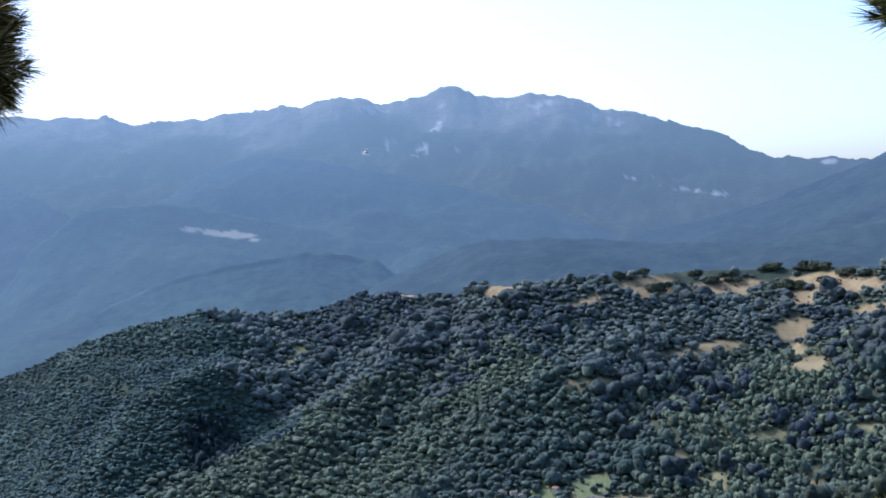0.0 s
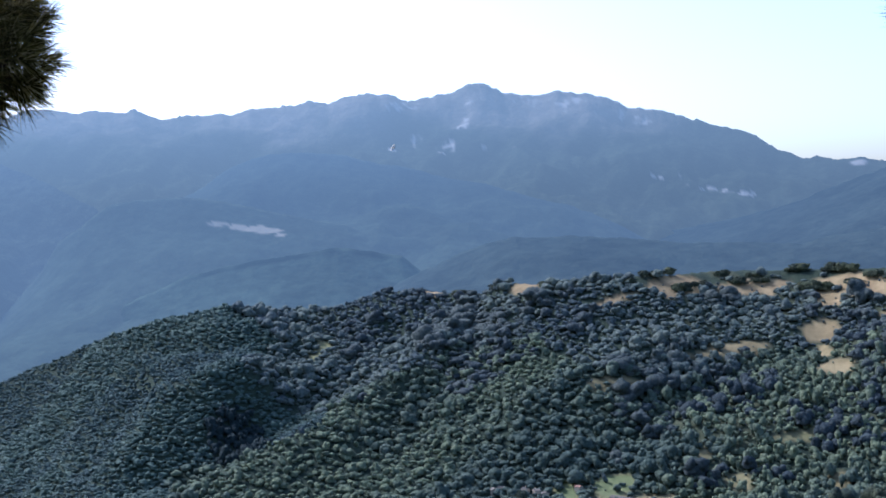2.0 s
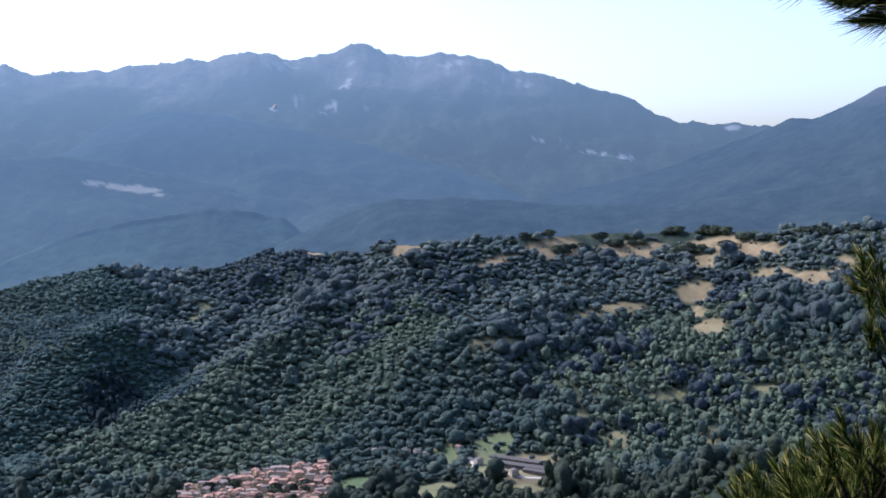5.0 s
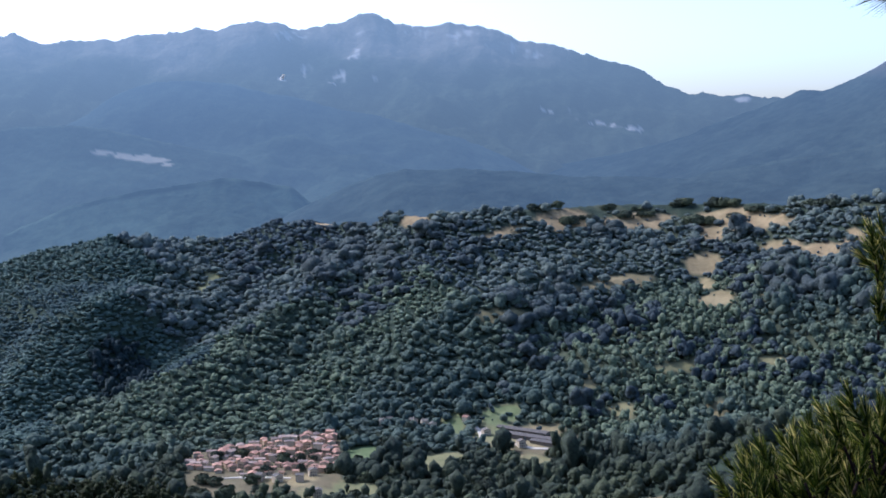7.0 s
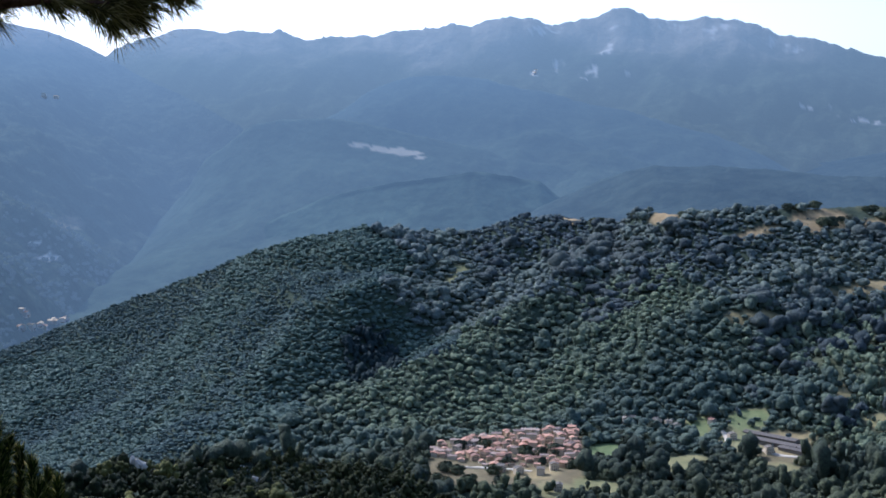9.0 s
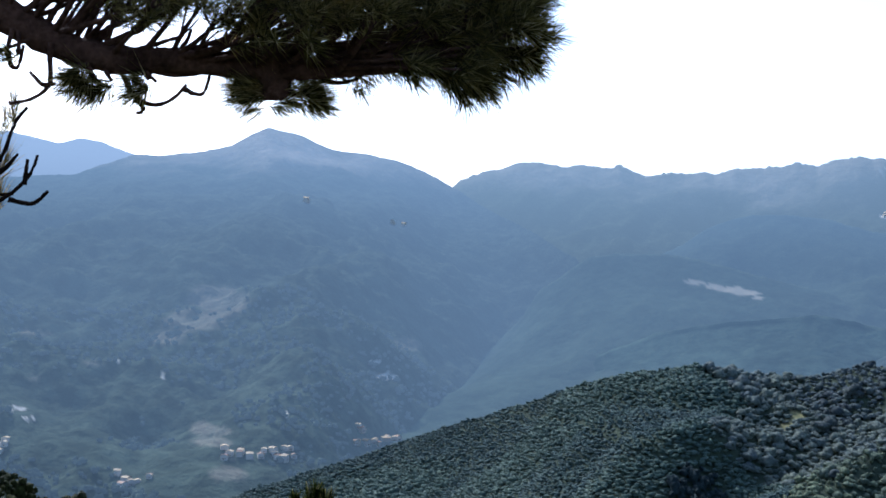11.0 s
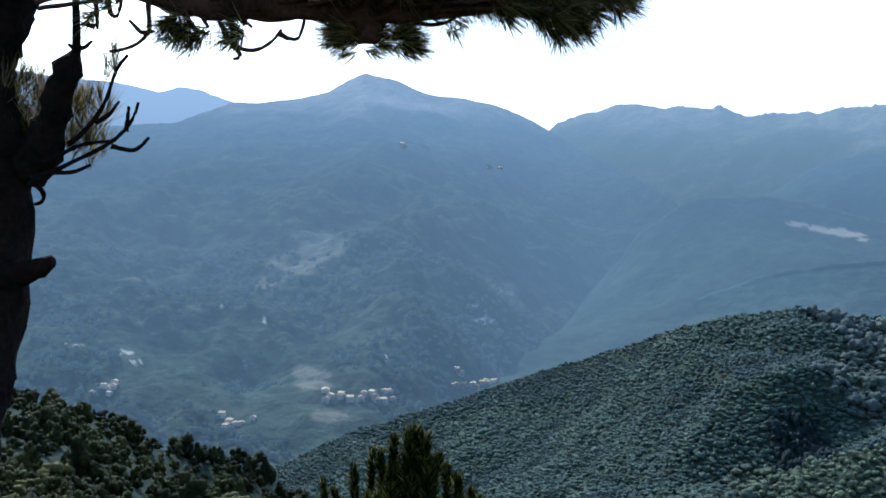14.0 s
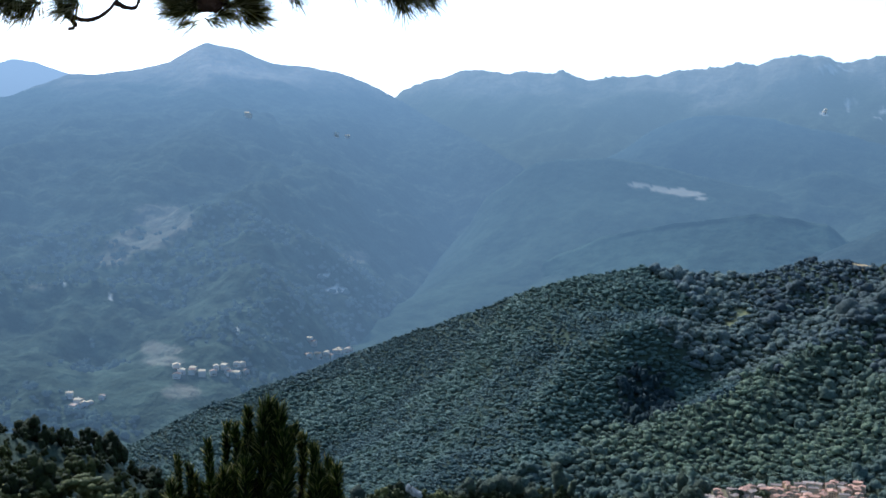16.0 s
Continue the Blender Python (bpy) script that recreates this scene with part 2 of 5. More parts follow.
# scrubby slope nearer still
SCRUB = [(-60, -40), (3, -26), (5, -20.5), (7, -18.3), (9, -17.6), (11, -17.1), (13, -16.6), (15, -15.8), (17, -14.7), (19, -14.5), (22, -14.2), (24, -14.2), (26, -14.3), (30, -14.4), (38, -13.4), (45, -12), (60, -9)]
# wooded spur on this side of the village
SPUR = [(-60, -9), (-20, -12), (-12.6, -14.1), (-10, -14.75), (-7.5, -15.4), (-4.9, -16.3), (-2.3, -17.6), (0, -19), (3, -21.5), (8, -27), (60, -32)]
# ridges (+) and gullies (-) down the hill's face: metres, half width, and their line by bearing and dip
FOLDS = [(13, 1.6, [(26, -14.6), (22.7, -14.6), (17.7, -13.3), (15.2, -12.9), (11.1, -11.4), (8.9, -10.7), (6.6, -9.5), (3.7, -7.5), (1.4, -5.8)]),
         (-13, 1.4, [(17.5, -11.9), (13.4, -10.9), (10.9, -9.6), (8.6, -8.6), (6.6, -7.3), (5.2, -5.9), (4.0, -4.8)]),
         (-7, 1.0, [(11.0, -9.4), (10.6, -8.6)]),
         (13, 1.3, [(17.0, -12.2), (15.4, -10.2), (13.7, -8.2), (11.7, -7.5), (10.6, -7.3)]),
         (-9, 0.8, [(17.3, -10.6), (16.1, -9.3), (15.2, -8.0), (14.6, -7.2)]),
         (-8, 0.9, [(15.5, -5.2), (14.0, -5.4), (11.2, -5.6), (8.2, -6.0)]),
         (6, 1.1, [(16.0, -5.0), (12.9, -4.5), (9.2, -4.8)]),
         (-10, 1.1, [(-17.5, -4.4), (-13.5, -6.1), (-11.1, -7.1), (-8.4, -8.8), (-5.1, -10.8)]),
         (7, 1.4, [(-9.2, -5.2), (-6.5, -6.6), (-3.5, -8.4), (0.5, -10.2)]),
         (-8, 1.1, [(-1.0, -4.6), (1.2, -6.6), (3.0, -8.6), (4.6, -10.4)]),
         (6, 1.2, [(-18, -7.2), (-15, -8.4), (-12.5, -9.4), (-9.5, -10.6)])]


def off_line(th, dip, line):
    """How far a place lies from a line on the hill's face, in degrees of bearing."""
    best = 1e9
    for (a, c), (b_, d) in zip(line, line[1:]):
        c, d = 2.3 * c, 2.3 * d
        t = np.clip(((th - a) * (b_ - a) + (2.3 * dip - c) * (d - c)) / ((b_ - a) ** 2 + (d - c) ** 2), 0, 1)
        best = np.minimum(best, np.hypot(th - a - t * (b_ - a), 2.3 * dip - c - t * (d - c)))
    return best


def crest_range(th):
    return 1400 + 190 * smooth(th, 5, 33) + 60 * np.sin(th * 0.35)


def height(x, y):
    th, r = bearing(x, y), np.hypot(x, y)
    left = smooth(th, 8, 30)
    floor_z = -212 - 108 * left - 45 * left * smooth(r, 1150, 1400)
    near = np.maximum(-1.62 - 0.40 * r, floor_z)
    # far side hill
    rc = crest_range(th)
    zc = rc * np.tan(np.radians(profile(th, HILL) + 0.1 * smooth(th, -6, 0)))
    foot = 955 - 60 * smooth(th, 8, 20)
    t = np.clip((r - foot) / (rc - foot), 0, 1)
    front = floor_z + (zc - floor_z) * (0.25 * t + 0.75 * t ** 1.25)
    hide = np.sin(np.pi * t) ** 0.8
    drop = np.degrees(np.arctan2(front, np.maximum(r, 1)))
    for tall, wide, line in FOLDS:
        front = front + hide * tall * np.exp(-(off_line(th, drop, line) / wide) ** 2)
    front = front + hide * ((9 + 7 * smooth(th, -5, 6)) * fbm(th * 26 + r * 0.42, r * 0.4, 190, 3, True) + 7 * fbm(x, y, 60, 3))
    back = zc - 0.45 * (r - rc)
    hill = np.where(r < rc, np.where(r > foot, front, floor_z), np.maximum(back, floor_z - 90))
    # shoulder
    rs = 600 - 230 * smooth(th, 5, 45)
    zs = rs * np.tan(np.radians(profile(th, SHOULDER)))
    sh = np.where(r < rs, zs + (rs - r) * 0.02 * (zs / -100), zs - 0.75 * (r - rs)) + 9 * fbm(x, y, 55, 3) * smooth(r, 100, 300)
    sh = np.where(r < rs * 0.55, near - 1, sh)
    zn = 220 * np.tan(np.radians(profile(th, SCRUB)))
    sc = np.where(r < 220, np.minimum(zn + 0.1 * (220 - r), -1.62 - 0.30 * r), zn - 0.7 * (r - 220)) + 3.5 * fbm(x + 0.6 * y, y, 24, 3, True) * smooth(r, 60, 150)
    # spur before the village
    zp = 640 * np.tan(np.radians(profile(th, SPUR)))
    sp = np.where(r < 640, zp - 0.06 * (640 - r), zp - 0.55 * (r - 640)) + 8 * fbm(x - y, x + y, 60, 3, True) * smooth(r, 380, 480)
    sp = np.where(r < 420, near - 1, sp)
    z = np.maximum(np.maximum(np.maximum(near, hill), sp), np.maximum(np.maximum(sh, sc), floor_z - 90))
    far = smooth(r, 1700, 2100)
    z = z * (1 - far) + np.minimum(z, -365) * far
    rough = smooth(r, 30, 250) * 3.0
    return z + rough * fbm(x, y, 30, 3)


def ray_place(th, dip, start=60.0, end=1900.0):
    """Where a line of sight from the lookout first meets the ground."""
    r = np.arange(start, end, 1.0)
    a = radians(th)
    z = height(-r * math.sin(a), r * math.cos(a))
    k = int(np.argmax(z >= r * math.tan(radians(dip))))
    return float(-r[k] * math.sin(a)), float(r[k] * math.cos(a)), float(z[k])


def sheet(name, X, Y, Z, mat, attrs=None, wrap=False):
    n, m = X.shape
    verts = np.stack([X, Y, Z], -1).reshape(-1, 3)
    i = np.arange(n * m).reshape(n, m)
    quads = np.stack([i[:-1, :-1], i[:-1, 1:], i[1:, 1:], i[1:, :-1]], -1).reshape(-1, 4)
    mesh = bpy.data.meshes.new(name)
    mesh.from_pydata(verts.tolist(), [], quads.tolist())
    mesh.polygons.foreach_set("use_smooth", [True] * len(mesh.polygons))
    for key, values in (attrs or {}).items():
        at = mesh.attributes.new(key, 'FLOAT', 'POINT')
        at.data.foreach_set("value", np.asarray(values, np.float32).ravel())
    mesh.materials.append(mat)
    return new(name, mesh)


# clearings: bearing, dip, half width and half height in degrees, how dry, slant
CLEARINGS = [(1.8, -3.1, 0.6, 0.25, 1, 0), (-2.0, -3.0, 1.1, 0.4, 1, 0), (-5.9, -3.7, 1.5, 0.28, 1, -0.25), (-9.0, -3.0, 1.6, 0.42, 1, 0), (-12.0, -3.1, 1.9, 0.52, 1, 0),
             (-12.9, -3.3, 0.4, 0.35, 1, 0), (-16.6, -3.1, 2.0, 0.48, 1, 0), (-15.4, -3.8, 0.5, 0.17, 1, 0), (-15.1, -5.0, 0.75, 0.4, 0.9, -0.1), (-15.2, -5.9, 0.35, 0.25, 0.8, 0),
             (-15.7, -6.55, 0.75, 0.4, 0.8, 0), (-10.9, -5.85, 1.7, 0.3, 0.8, -0.13), (-6.5, -7.35, 1.6, 0.24, 0.7, 0), (-18.4, -4.25, 1.2, 0.3, 1, -0.1), (-20.1, -4.4, 1.2, 0.3, 1, 0),
             (-21.4, -4.0, 0.45, 0.6, 1, 0), (-17.9, -6.45, 0.7, 0.22, 0.8, 0), (-13.6, -9.6, 1.4, 0.26, 0.45, -0.18), (-11.5, -11.4, 0.95, 0.4, 0.5, 0), (-9.95, -10.45, 0.3, 0.35, 0.6, 0),
             (-15.7, -11.2, 0.9, 0.22, 0.7, -0.1), (-18.1, -9.25, 1.1, 0.18, 0.5, 0), (-12.6, -15.6, 1.4, 0.14, 1, -0.35), (-1.9, -17.1, 0.4, 0.35, 0.9, -0.5), (7.2, -5.75, 0.8, 0.3, 0.3, -0.7),
             (-5.0, -12.6, 0.6, 0.5, 0.4, 0), (0.25, -13.25, 0.95, 0.42, 0, 0), (-0.25, -13.6, 0.6, 0.17, 0.1, -0.1), (0.8, -14.85, 1.0, 0.33, 0.35, 0.05), (-5.9, -11.65, 1.15, 0.42, 0.1, -0.2), (-3.9, -12.1, 0.85, 0.42, 0.1, 0),
             (-3.1, -13.7, 1.4, 0.25, 0.4, -0.15), (-7.5, -13.85, 1.2, 0.26, 0.5, 0), (-5.9, -12.4, 0.8, 0.45, 0.35, 0), (-7.7, -12.45, 1.6, 0.35, 0.75, -0.05), (4.0, -14.35, 1.9, 0.2, 0.8, 0), (2.6, -15.0, 0.9, 0.28, 0.5, 0)]


def clearings(x, y, z):
    """How much dry and how much green grass lies open at a place."""
    th, el = bearing(x, y), np.degrees(np.arctan2(z, np.hypot(x, y)))
    wob = 0.7 * fbm(x, y, 34, 4) + 0.14
    dry, green = 0 * x, 0 * x
    for b0, d0, w, hh, kind, slant in CLEARINGS:
        q = np.sqrt(((th - b0) / w) ** 2 + ((el - d0 + 0.06 - slant * (th - b0)) / (hh + 0.06 + 0.3 * (d0 < -11) * (el < d0))) ** 2) + wob
        v = 1 - smooth(q, 0.86, 1.04)
        dry = np.maximum(dry, v * (kind > 0.05))
        green = np.maximum(green, v * (1 - kind))
    r = np.hypot(x, y)
    on = (r > 450) & (r < 1800)
    return dry * on, green * on


def thin_wood(x, y, z):
    th, el = bearing(x, y), np.degrees(np.arctan2(z, np.hypot(x, y)))
    return (th < -5) & (el > -10.5) & (el < -2) & (fbm(x, y, 70, 3) > 0.12)


def built_up(x, y):
    th, r = bearing(x, y), np.hypot(x, y)
    return ((th > 1.2) & (th < 8.3) & (r > 790) & (r < 934 - 6.5 * np.maximum(th - 4, 0))) | ((th > -9.6) & (th < -6.3) & (r > 880) & (r < 950))


ths = np.concatenate([np.linspace(-180, -30, 26)[:-1], np.arange(-30, 52, 0.2), np.linspace(52, 180, 22)])
rs_ = np.concatenate([[0.0], np.geomspace(0.4, 280, 50)[:-1], np.arange(280, 1760, 7.0), np.geomspace(1760, 4950, 24)])
TH, RR = np.meshgrid(ths, rs_)
X, Y = -RR * np.sin(np.radians(TH)), RR * np.cos(np.radians(TH))
Z = height(X, Y)
HAY, GREEN = clearings(X, Y, Z)
hamlet = built_up(X, Y) * 0.45
ground = tagged(sheet("ground", X, Y, Z, M_GROUND, {"hay": np.maximum(np.maximum(HAY, hamlet), 0.08 * thin_wood(X, Y, Z)), "green": np.maximum(GREEN, 0.08 * thin_wood(X, Y, Z))}), "wooded hillsides and valley floor with dry grass clearings", "ground", kind="structure")


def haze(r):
    """Share of a far slope's own shading that emitted haze replaces, growing with distance."""
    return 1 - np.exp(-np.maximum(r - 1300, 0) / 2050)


def ridge(name, label, mat, knots, dist, foot_r, foot_z, span, power=1.4, rough=60, crest=6, bare_at=None, scars=(), dry=(), belt=False, step=(0.11, 12), clumps=3, clear=1.0, bright=1.0):
    """One mountain: crest angles over the bearing at dist(th), falling to its foot in front and away behind."""
    th = np.arange(span[0], span[1] + 0.01, step[0])
    R = dist(th)
    crest_z = R * np.tan(np.radians(profile(th, knots, 0.08)))
    crest_z = crest_z + crest * fbm(th * 60, th * 0, 50, 4)
    teeth = 0.45 * crest * fbm(th * 60, th * 0 + 9.5, 14, 2, True)
    n = int((R.max() - np.min(foot_r(th) if callable(foot_r) else foot_r)) / step[1])
    s = np.concatenate([np.linspace(0, 1, n), 1 + np.linspace(0.02, 0.12, 6)])
    S, T = np.meshgrid(s, th)
    foot_r = np.broadcast_to(foot_r(th) if callable(foot_r) else foot_r, th.shape)[:, None]
    RR = foot_r + (R[:, None] - foot_r) * S
    X, Y = -RR * np.sin(np.radians(T)), RR * np.cos(np.radians(T))
    broad = np.convolve(np.pad(crest_z, 40, mode='edge'), np.ones(81) / 81, 'valid')
    up = np.clip(S, 0, 1)
    top = broad[:, None] + (crest_z - broad)[:, None] * up ** 5
    front = foot_z + (top - foot_z) * up ** power + teeth[:, None] * up ** 40
    Z = np.where(S <= 1, front, (crest_z + teeth)[:, None] - (S - 1) * R[:, None] * 0.9)
    body = np.sin(np.pi * np.clip(S, 0, 1)) ** 0.7
    Z = Z + body * (rough * 0.4 * fbm(T * 52 + RR * 0.6, RR * 0.75 - T * 12, 420, 3, True) + rough * 0.9 * fbm(T * 52 + RR * 0.5, RR * 0.8, 360, 3) + rough * 0.8 * fbm(X, Y, 170, 4))
    Z = Z + body * clumps * (1.3 * fbm(X, Y, 60, 2) + fbm(X, Y, 24, 2))
    GRIDS[name] = th, RR, Z
    el = np.degrees(np.arctan2(Z, RR))
    bare = 0 * Z
    if bare_at:
        bare = smooth(Z + 90 * fbm(X, Y, 200, 4), bare_at[0], bare_at[1])
    scar = 0 * Z
    for b0, e0, w, hh in scars:
        q = np.sqrt(((T - b0) / w) ** 2 + ((el - e0) / hh) ** 2) + 0.8 * fbm(X, Y, 40, 4)
        streak = smooth(fbm(T * 78, RR * 0.35, 45, 3, True), 0.05, 0.45) if hh > 0.16 else 1.0
        broken = smooth(fbm(X, Y, 30, 3), -0.15, 0.12) if name.endswith('range') else 1.0
        scar = np.maximum(scar, 0.95 * (1 - smooth(q, 0.75, 1.05)) * streak * broken)
    for b0, e0, w, hh in dry:
        q = np.sqrt(((T - b0) / w) ** 2 + ((el - e0) / hh) ** 2) + 1.2 * fbm(X, Y, 120, 4)
        bare = np.maximum(bare, 0.27 * (1 - smooth(q, 0.5, 1.15)))
    # dark line just below the crest, broken by noise
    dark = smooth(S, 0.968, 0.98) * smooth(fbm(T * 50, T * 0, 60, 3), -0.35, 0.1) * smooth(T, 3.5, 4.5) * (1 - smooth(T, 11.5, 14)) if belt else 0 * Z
    # veil and glare set the emitted haze, brighter towards the sun and crests
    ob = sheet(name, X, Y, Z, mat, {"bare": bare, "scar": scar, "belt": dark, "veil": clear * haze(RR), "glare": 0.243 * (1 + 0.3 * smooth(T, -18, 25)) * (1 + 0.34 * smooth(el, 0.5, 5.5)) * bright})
    return tagged(ob, label, "mountain", kind="structure")


RANGE = [(30, 3.0), (24.5, 3.4), (22.4, 3.95), (21.3, 4.49), (19.1, 5.18), (15.7, 4.98), (14.9, 5.14), (13.7, 4.84), (12.4, 4.98), (10.8, 4.85), (9.3, 5.2), (7.8, 5.32),
         (7.3, 5.5), (6.4, 5.25), (5.0, 5.79), (3.8, 5.79), (3.1, 5.33), (2.5, 5.39), (1.7, 5.72), (0.8, 5.84), (0.1, 6.1), (-0.5, 6.0), (-1.6, 5.62), (-3.1, 5.6),
         (-3.8, 5.77), (-4.2, 5.51), (-4.9, 5.62), (-5.9, 5.42), (-6.9, 4.77), (-7.5, 4.76), (-9.1, 4.47), (-10.5, 3.94), (-12, 3.53), (-13.1, 2.96), (-14.3, 2.46),
         (-15.7, 2.18), (-16.8, 2.34), (-18.2, 2.04), (-24, 1.5)]
LEFT = [(70, 3), (50, 2.9), (41.2, 3.34), (38.8, 3.61), (37.4, 4.19), (36.4, 4.62), (35.3, 4.6), (33.9, 4.82), (32.3, 5.23), (31.5, 5.78), (30.6, 6.15), (29.5, 5.96),
        (27.7, 5.28), (26.1, 5.22), (24.2, 4.8), (22.4, 3.97), (21.0, 3.12), (18.7, 2.08), (16.6, 0.9), (15.8, -0.6), (14, -3.5), (12, -6)]
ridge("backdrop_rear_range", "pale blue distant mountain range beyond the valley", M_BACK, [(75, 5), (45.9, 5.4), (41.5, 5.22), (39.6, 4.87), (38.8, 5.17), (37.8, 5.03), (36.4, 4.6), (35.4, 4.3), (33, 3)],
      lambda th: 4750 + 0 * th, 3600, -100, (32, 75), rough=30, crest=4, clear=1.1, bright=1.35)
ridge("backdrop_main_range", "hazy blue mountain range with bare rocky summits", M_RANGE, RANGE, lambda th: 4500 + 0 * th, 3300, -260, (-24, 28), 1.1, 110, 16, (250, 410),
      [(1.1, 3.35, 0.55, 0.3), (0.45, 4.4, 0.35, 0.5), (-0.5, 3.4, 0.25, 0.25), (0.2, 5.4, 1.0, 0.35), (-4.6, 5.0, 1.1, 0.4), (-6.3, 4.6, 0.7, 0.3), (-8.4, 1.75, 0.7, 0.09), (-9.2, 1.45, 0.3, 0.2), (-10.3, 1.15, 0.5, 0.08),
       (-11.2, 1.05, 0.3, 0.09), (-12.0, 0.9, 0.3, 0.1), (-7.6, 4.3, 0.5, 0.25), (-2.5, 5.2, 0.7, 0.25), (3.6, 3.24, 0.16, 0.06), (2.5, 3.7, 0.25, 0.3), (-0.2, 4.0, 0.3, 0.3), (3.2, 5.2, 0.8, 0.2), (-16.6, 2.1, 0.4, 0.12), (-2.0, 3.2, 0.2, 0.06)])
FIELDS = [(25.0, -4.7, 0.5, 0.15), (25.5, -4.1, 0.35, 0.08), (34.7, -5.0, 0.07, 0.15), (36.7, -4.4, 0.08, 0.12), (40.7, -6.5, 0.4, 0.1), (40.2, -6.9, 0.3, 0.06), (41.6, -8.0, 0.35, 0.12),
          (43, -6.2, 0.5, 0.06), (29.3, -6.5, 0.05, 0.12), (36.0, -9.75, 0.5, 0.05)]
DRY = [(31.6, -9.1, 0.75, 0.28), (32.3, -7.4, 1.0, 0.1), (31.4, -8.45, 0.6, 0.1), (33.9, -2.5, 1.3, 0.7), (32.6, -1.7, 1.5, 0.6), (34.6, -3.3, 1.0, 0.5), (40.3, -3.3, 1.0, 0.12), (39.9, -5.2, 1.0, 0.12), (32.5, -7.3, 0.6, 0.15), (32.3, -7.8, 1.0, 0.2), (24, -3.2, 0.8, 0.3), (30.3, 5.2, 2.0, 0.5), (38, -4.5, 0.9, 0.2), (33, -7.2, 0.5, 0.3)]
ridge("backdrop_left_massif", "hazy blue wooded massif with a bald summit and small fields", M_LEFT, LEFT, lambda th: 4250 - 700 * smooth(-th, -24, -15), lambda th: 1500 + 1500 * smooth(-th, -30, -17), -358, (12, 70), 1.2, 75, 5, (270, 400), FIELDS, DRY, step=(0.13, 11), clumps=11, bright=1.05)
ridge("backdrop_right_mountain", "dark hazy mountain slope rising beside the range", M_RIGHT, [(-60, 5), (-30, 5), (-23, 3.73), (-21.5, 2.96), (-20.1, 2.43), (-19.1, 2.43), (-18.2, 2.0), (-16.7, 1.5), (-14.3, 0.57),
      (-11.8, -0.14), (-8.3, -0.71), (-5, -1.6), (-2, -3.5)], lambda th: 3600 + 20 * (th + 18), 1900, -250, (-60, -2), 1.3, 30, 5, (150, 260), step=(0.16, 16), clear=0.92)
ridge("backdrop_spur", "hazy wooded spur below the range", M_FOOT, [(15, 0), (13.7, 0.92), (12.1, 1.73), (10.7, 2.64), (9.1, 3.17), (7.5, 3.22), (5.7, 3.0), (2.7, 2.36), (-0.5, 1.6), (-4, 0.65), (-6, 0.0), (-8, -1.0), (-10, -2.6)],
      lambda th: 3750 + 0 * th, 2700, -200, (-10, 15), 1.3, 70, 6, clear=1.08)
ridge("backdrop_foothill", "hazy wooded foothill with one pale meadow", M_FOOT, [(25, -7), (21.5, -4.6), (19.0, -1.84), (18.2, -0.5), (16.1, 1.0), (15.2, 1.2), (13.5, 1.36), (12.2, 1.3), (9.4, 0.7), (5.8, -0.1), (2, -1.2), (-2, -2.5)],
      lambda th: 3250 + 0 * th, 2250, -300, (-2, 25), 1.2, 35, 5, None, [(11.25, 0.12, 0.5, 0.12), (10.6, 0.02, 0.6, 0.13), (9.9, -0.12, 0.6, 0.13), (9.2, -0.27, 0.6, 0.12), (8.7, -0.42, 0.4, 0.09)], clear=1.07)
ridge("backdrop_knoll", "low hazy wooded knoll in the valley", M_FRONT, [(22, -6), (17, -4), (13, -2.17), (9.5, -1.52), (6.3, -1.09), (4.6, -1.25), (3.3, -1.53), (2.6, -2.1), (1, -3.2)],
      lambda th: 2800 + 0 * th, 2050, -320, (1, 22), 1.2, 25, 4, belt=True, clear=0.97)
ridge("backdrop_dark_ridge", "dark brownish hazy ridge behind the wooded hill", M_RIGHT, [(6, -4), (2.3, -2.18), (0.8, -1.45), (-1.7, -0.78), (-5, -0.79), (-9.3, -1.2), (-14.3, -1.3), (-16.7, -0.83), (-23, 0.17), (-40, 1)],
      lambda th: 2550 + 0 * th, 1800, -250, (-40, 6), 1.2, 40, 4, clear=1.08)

# ---- building blocks ----

def fast_mesh(name, V, F, mat, attrs=None, smooth_faces=True):
    """A mesh from arrays of points and triangles."""
    mesh = bpy.data.meshes.new(name)
    V, F = np.asarray(V, np.float32), np.asarray(F, np.int32)
    mesh.vertices.add(len(V))
    mesh.vertices.foreach_set("co", V.ravel())
    mesh.loops.add(F.size)
    mesh.loops.foreach_set("vertex_index", F.ravel())
    mesh.polygons.add(len(F))
    mesh.polygons.foreach_set("loop_start", np.arange(0, F.size, 3, dtype=np.int32))
    mesh.polygons.foreach_set("use_smooth", np.full(len(F), smooth_faces))
    for key, values in (attrs or {}).items():
        at = mesh.attributes.new(key, 'FLOAT', 'POINT')
        at.data.foreach_set("value", np.asarray(values, np.float32).ravel())
    mesh.materials.append(mat)
    mesh.update(calc_edges=True)
    mesh.validate()
    return mesh


class Heap:
    """Collects triangles of many pieces."""
    def __init__(self):
        self.v, self.f, self.n = [], [], 0

    def add(self, V, F):
        self.v.append(np.asarray(V, float))
        self.f.append(np.asarray(F, int) + self.n)
        self.n += len(V)

    def part(self, name, mat, parent=None, label="", kind="", smooth_faces=True):
        ob = new(name, fast_mesh(name, np.concatenate(self.v), np.concatenate(self.f), mat, None, smooth_faces))
        ob.parent = parent
        return tagged(ob, label, kind=kind)


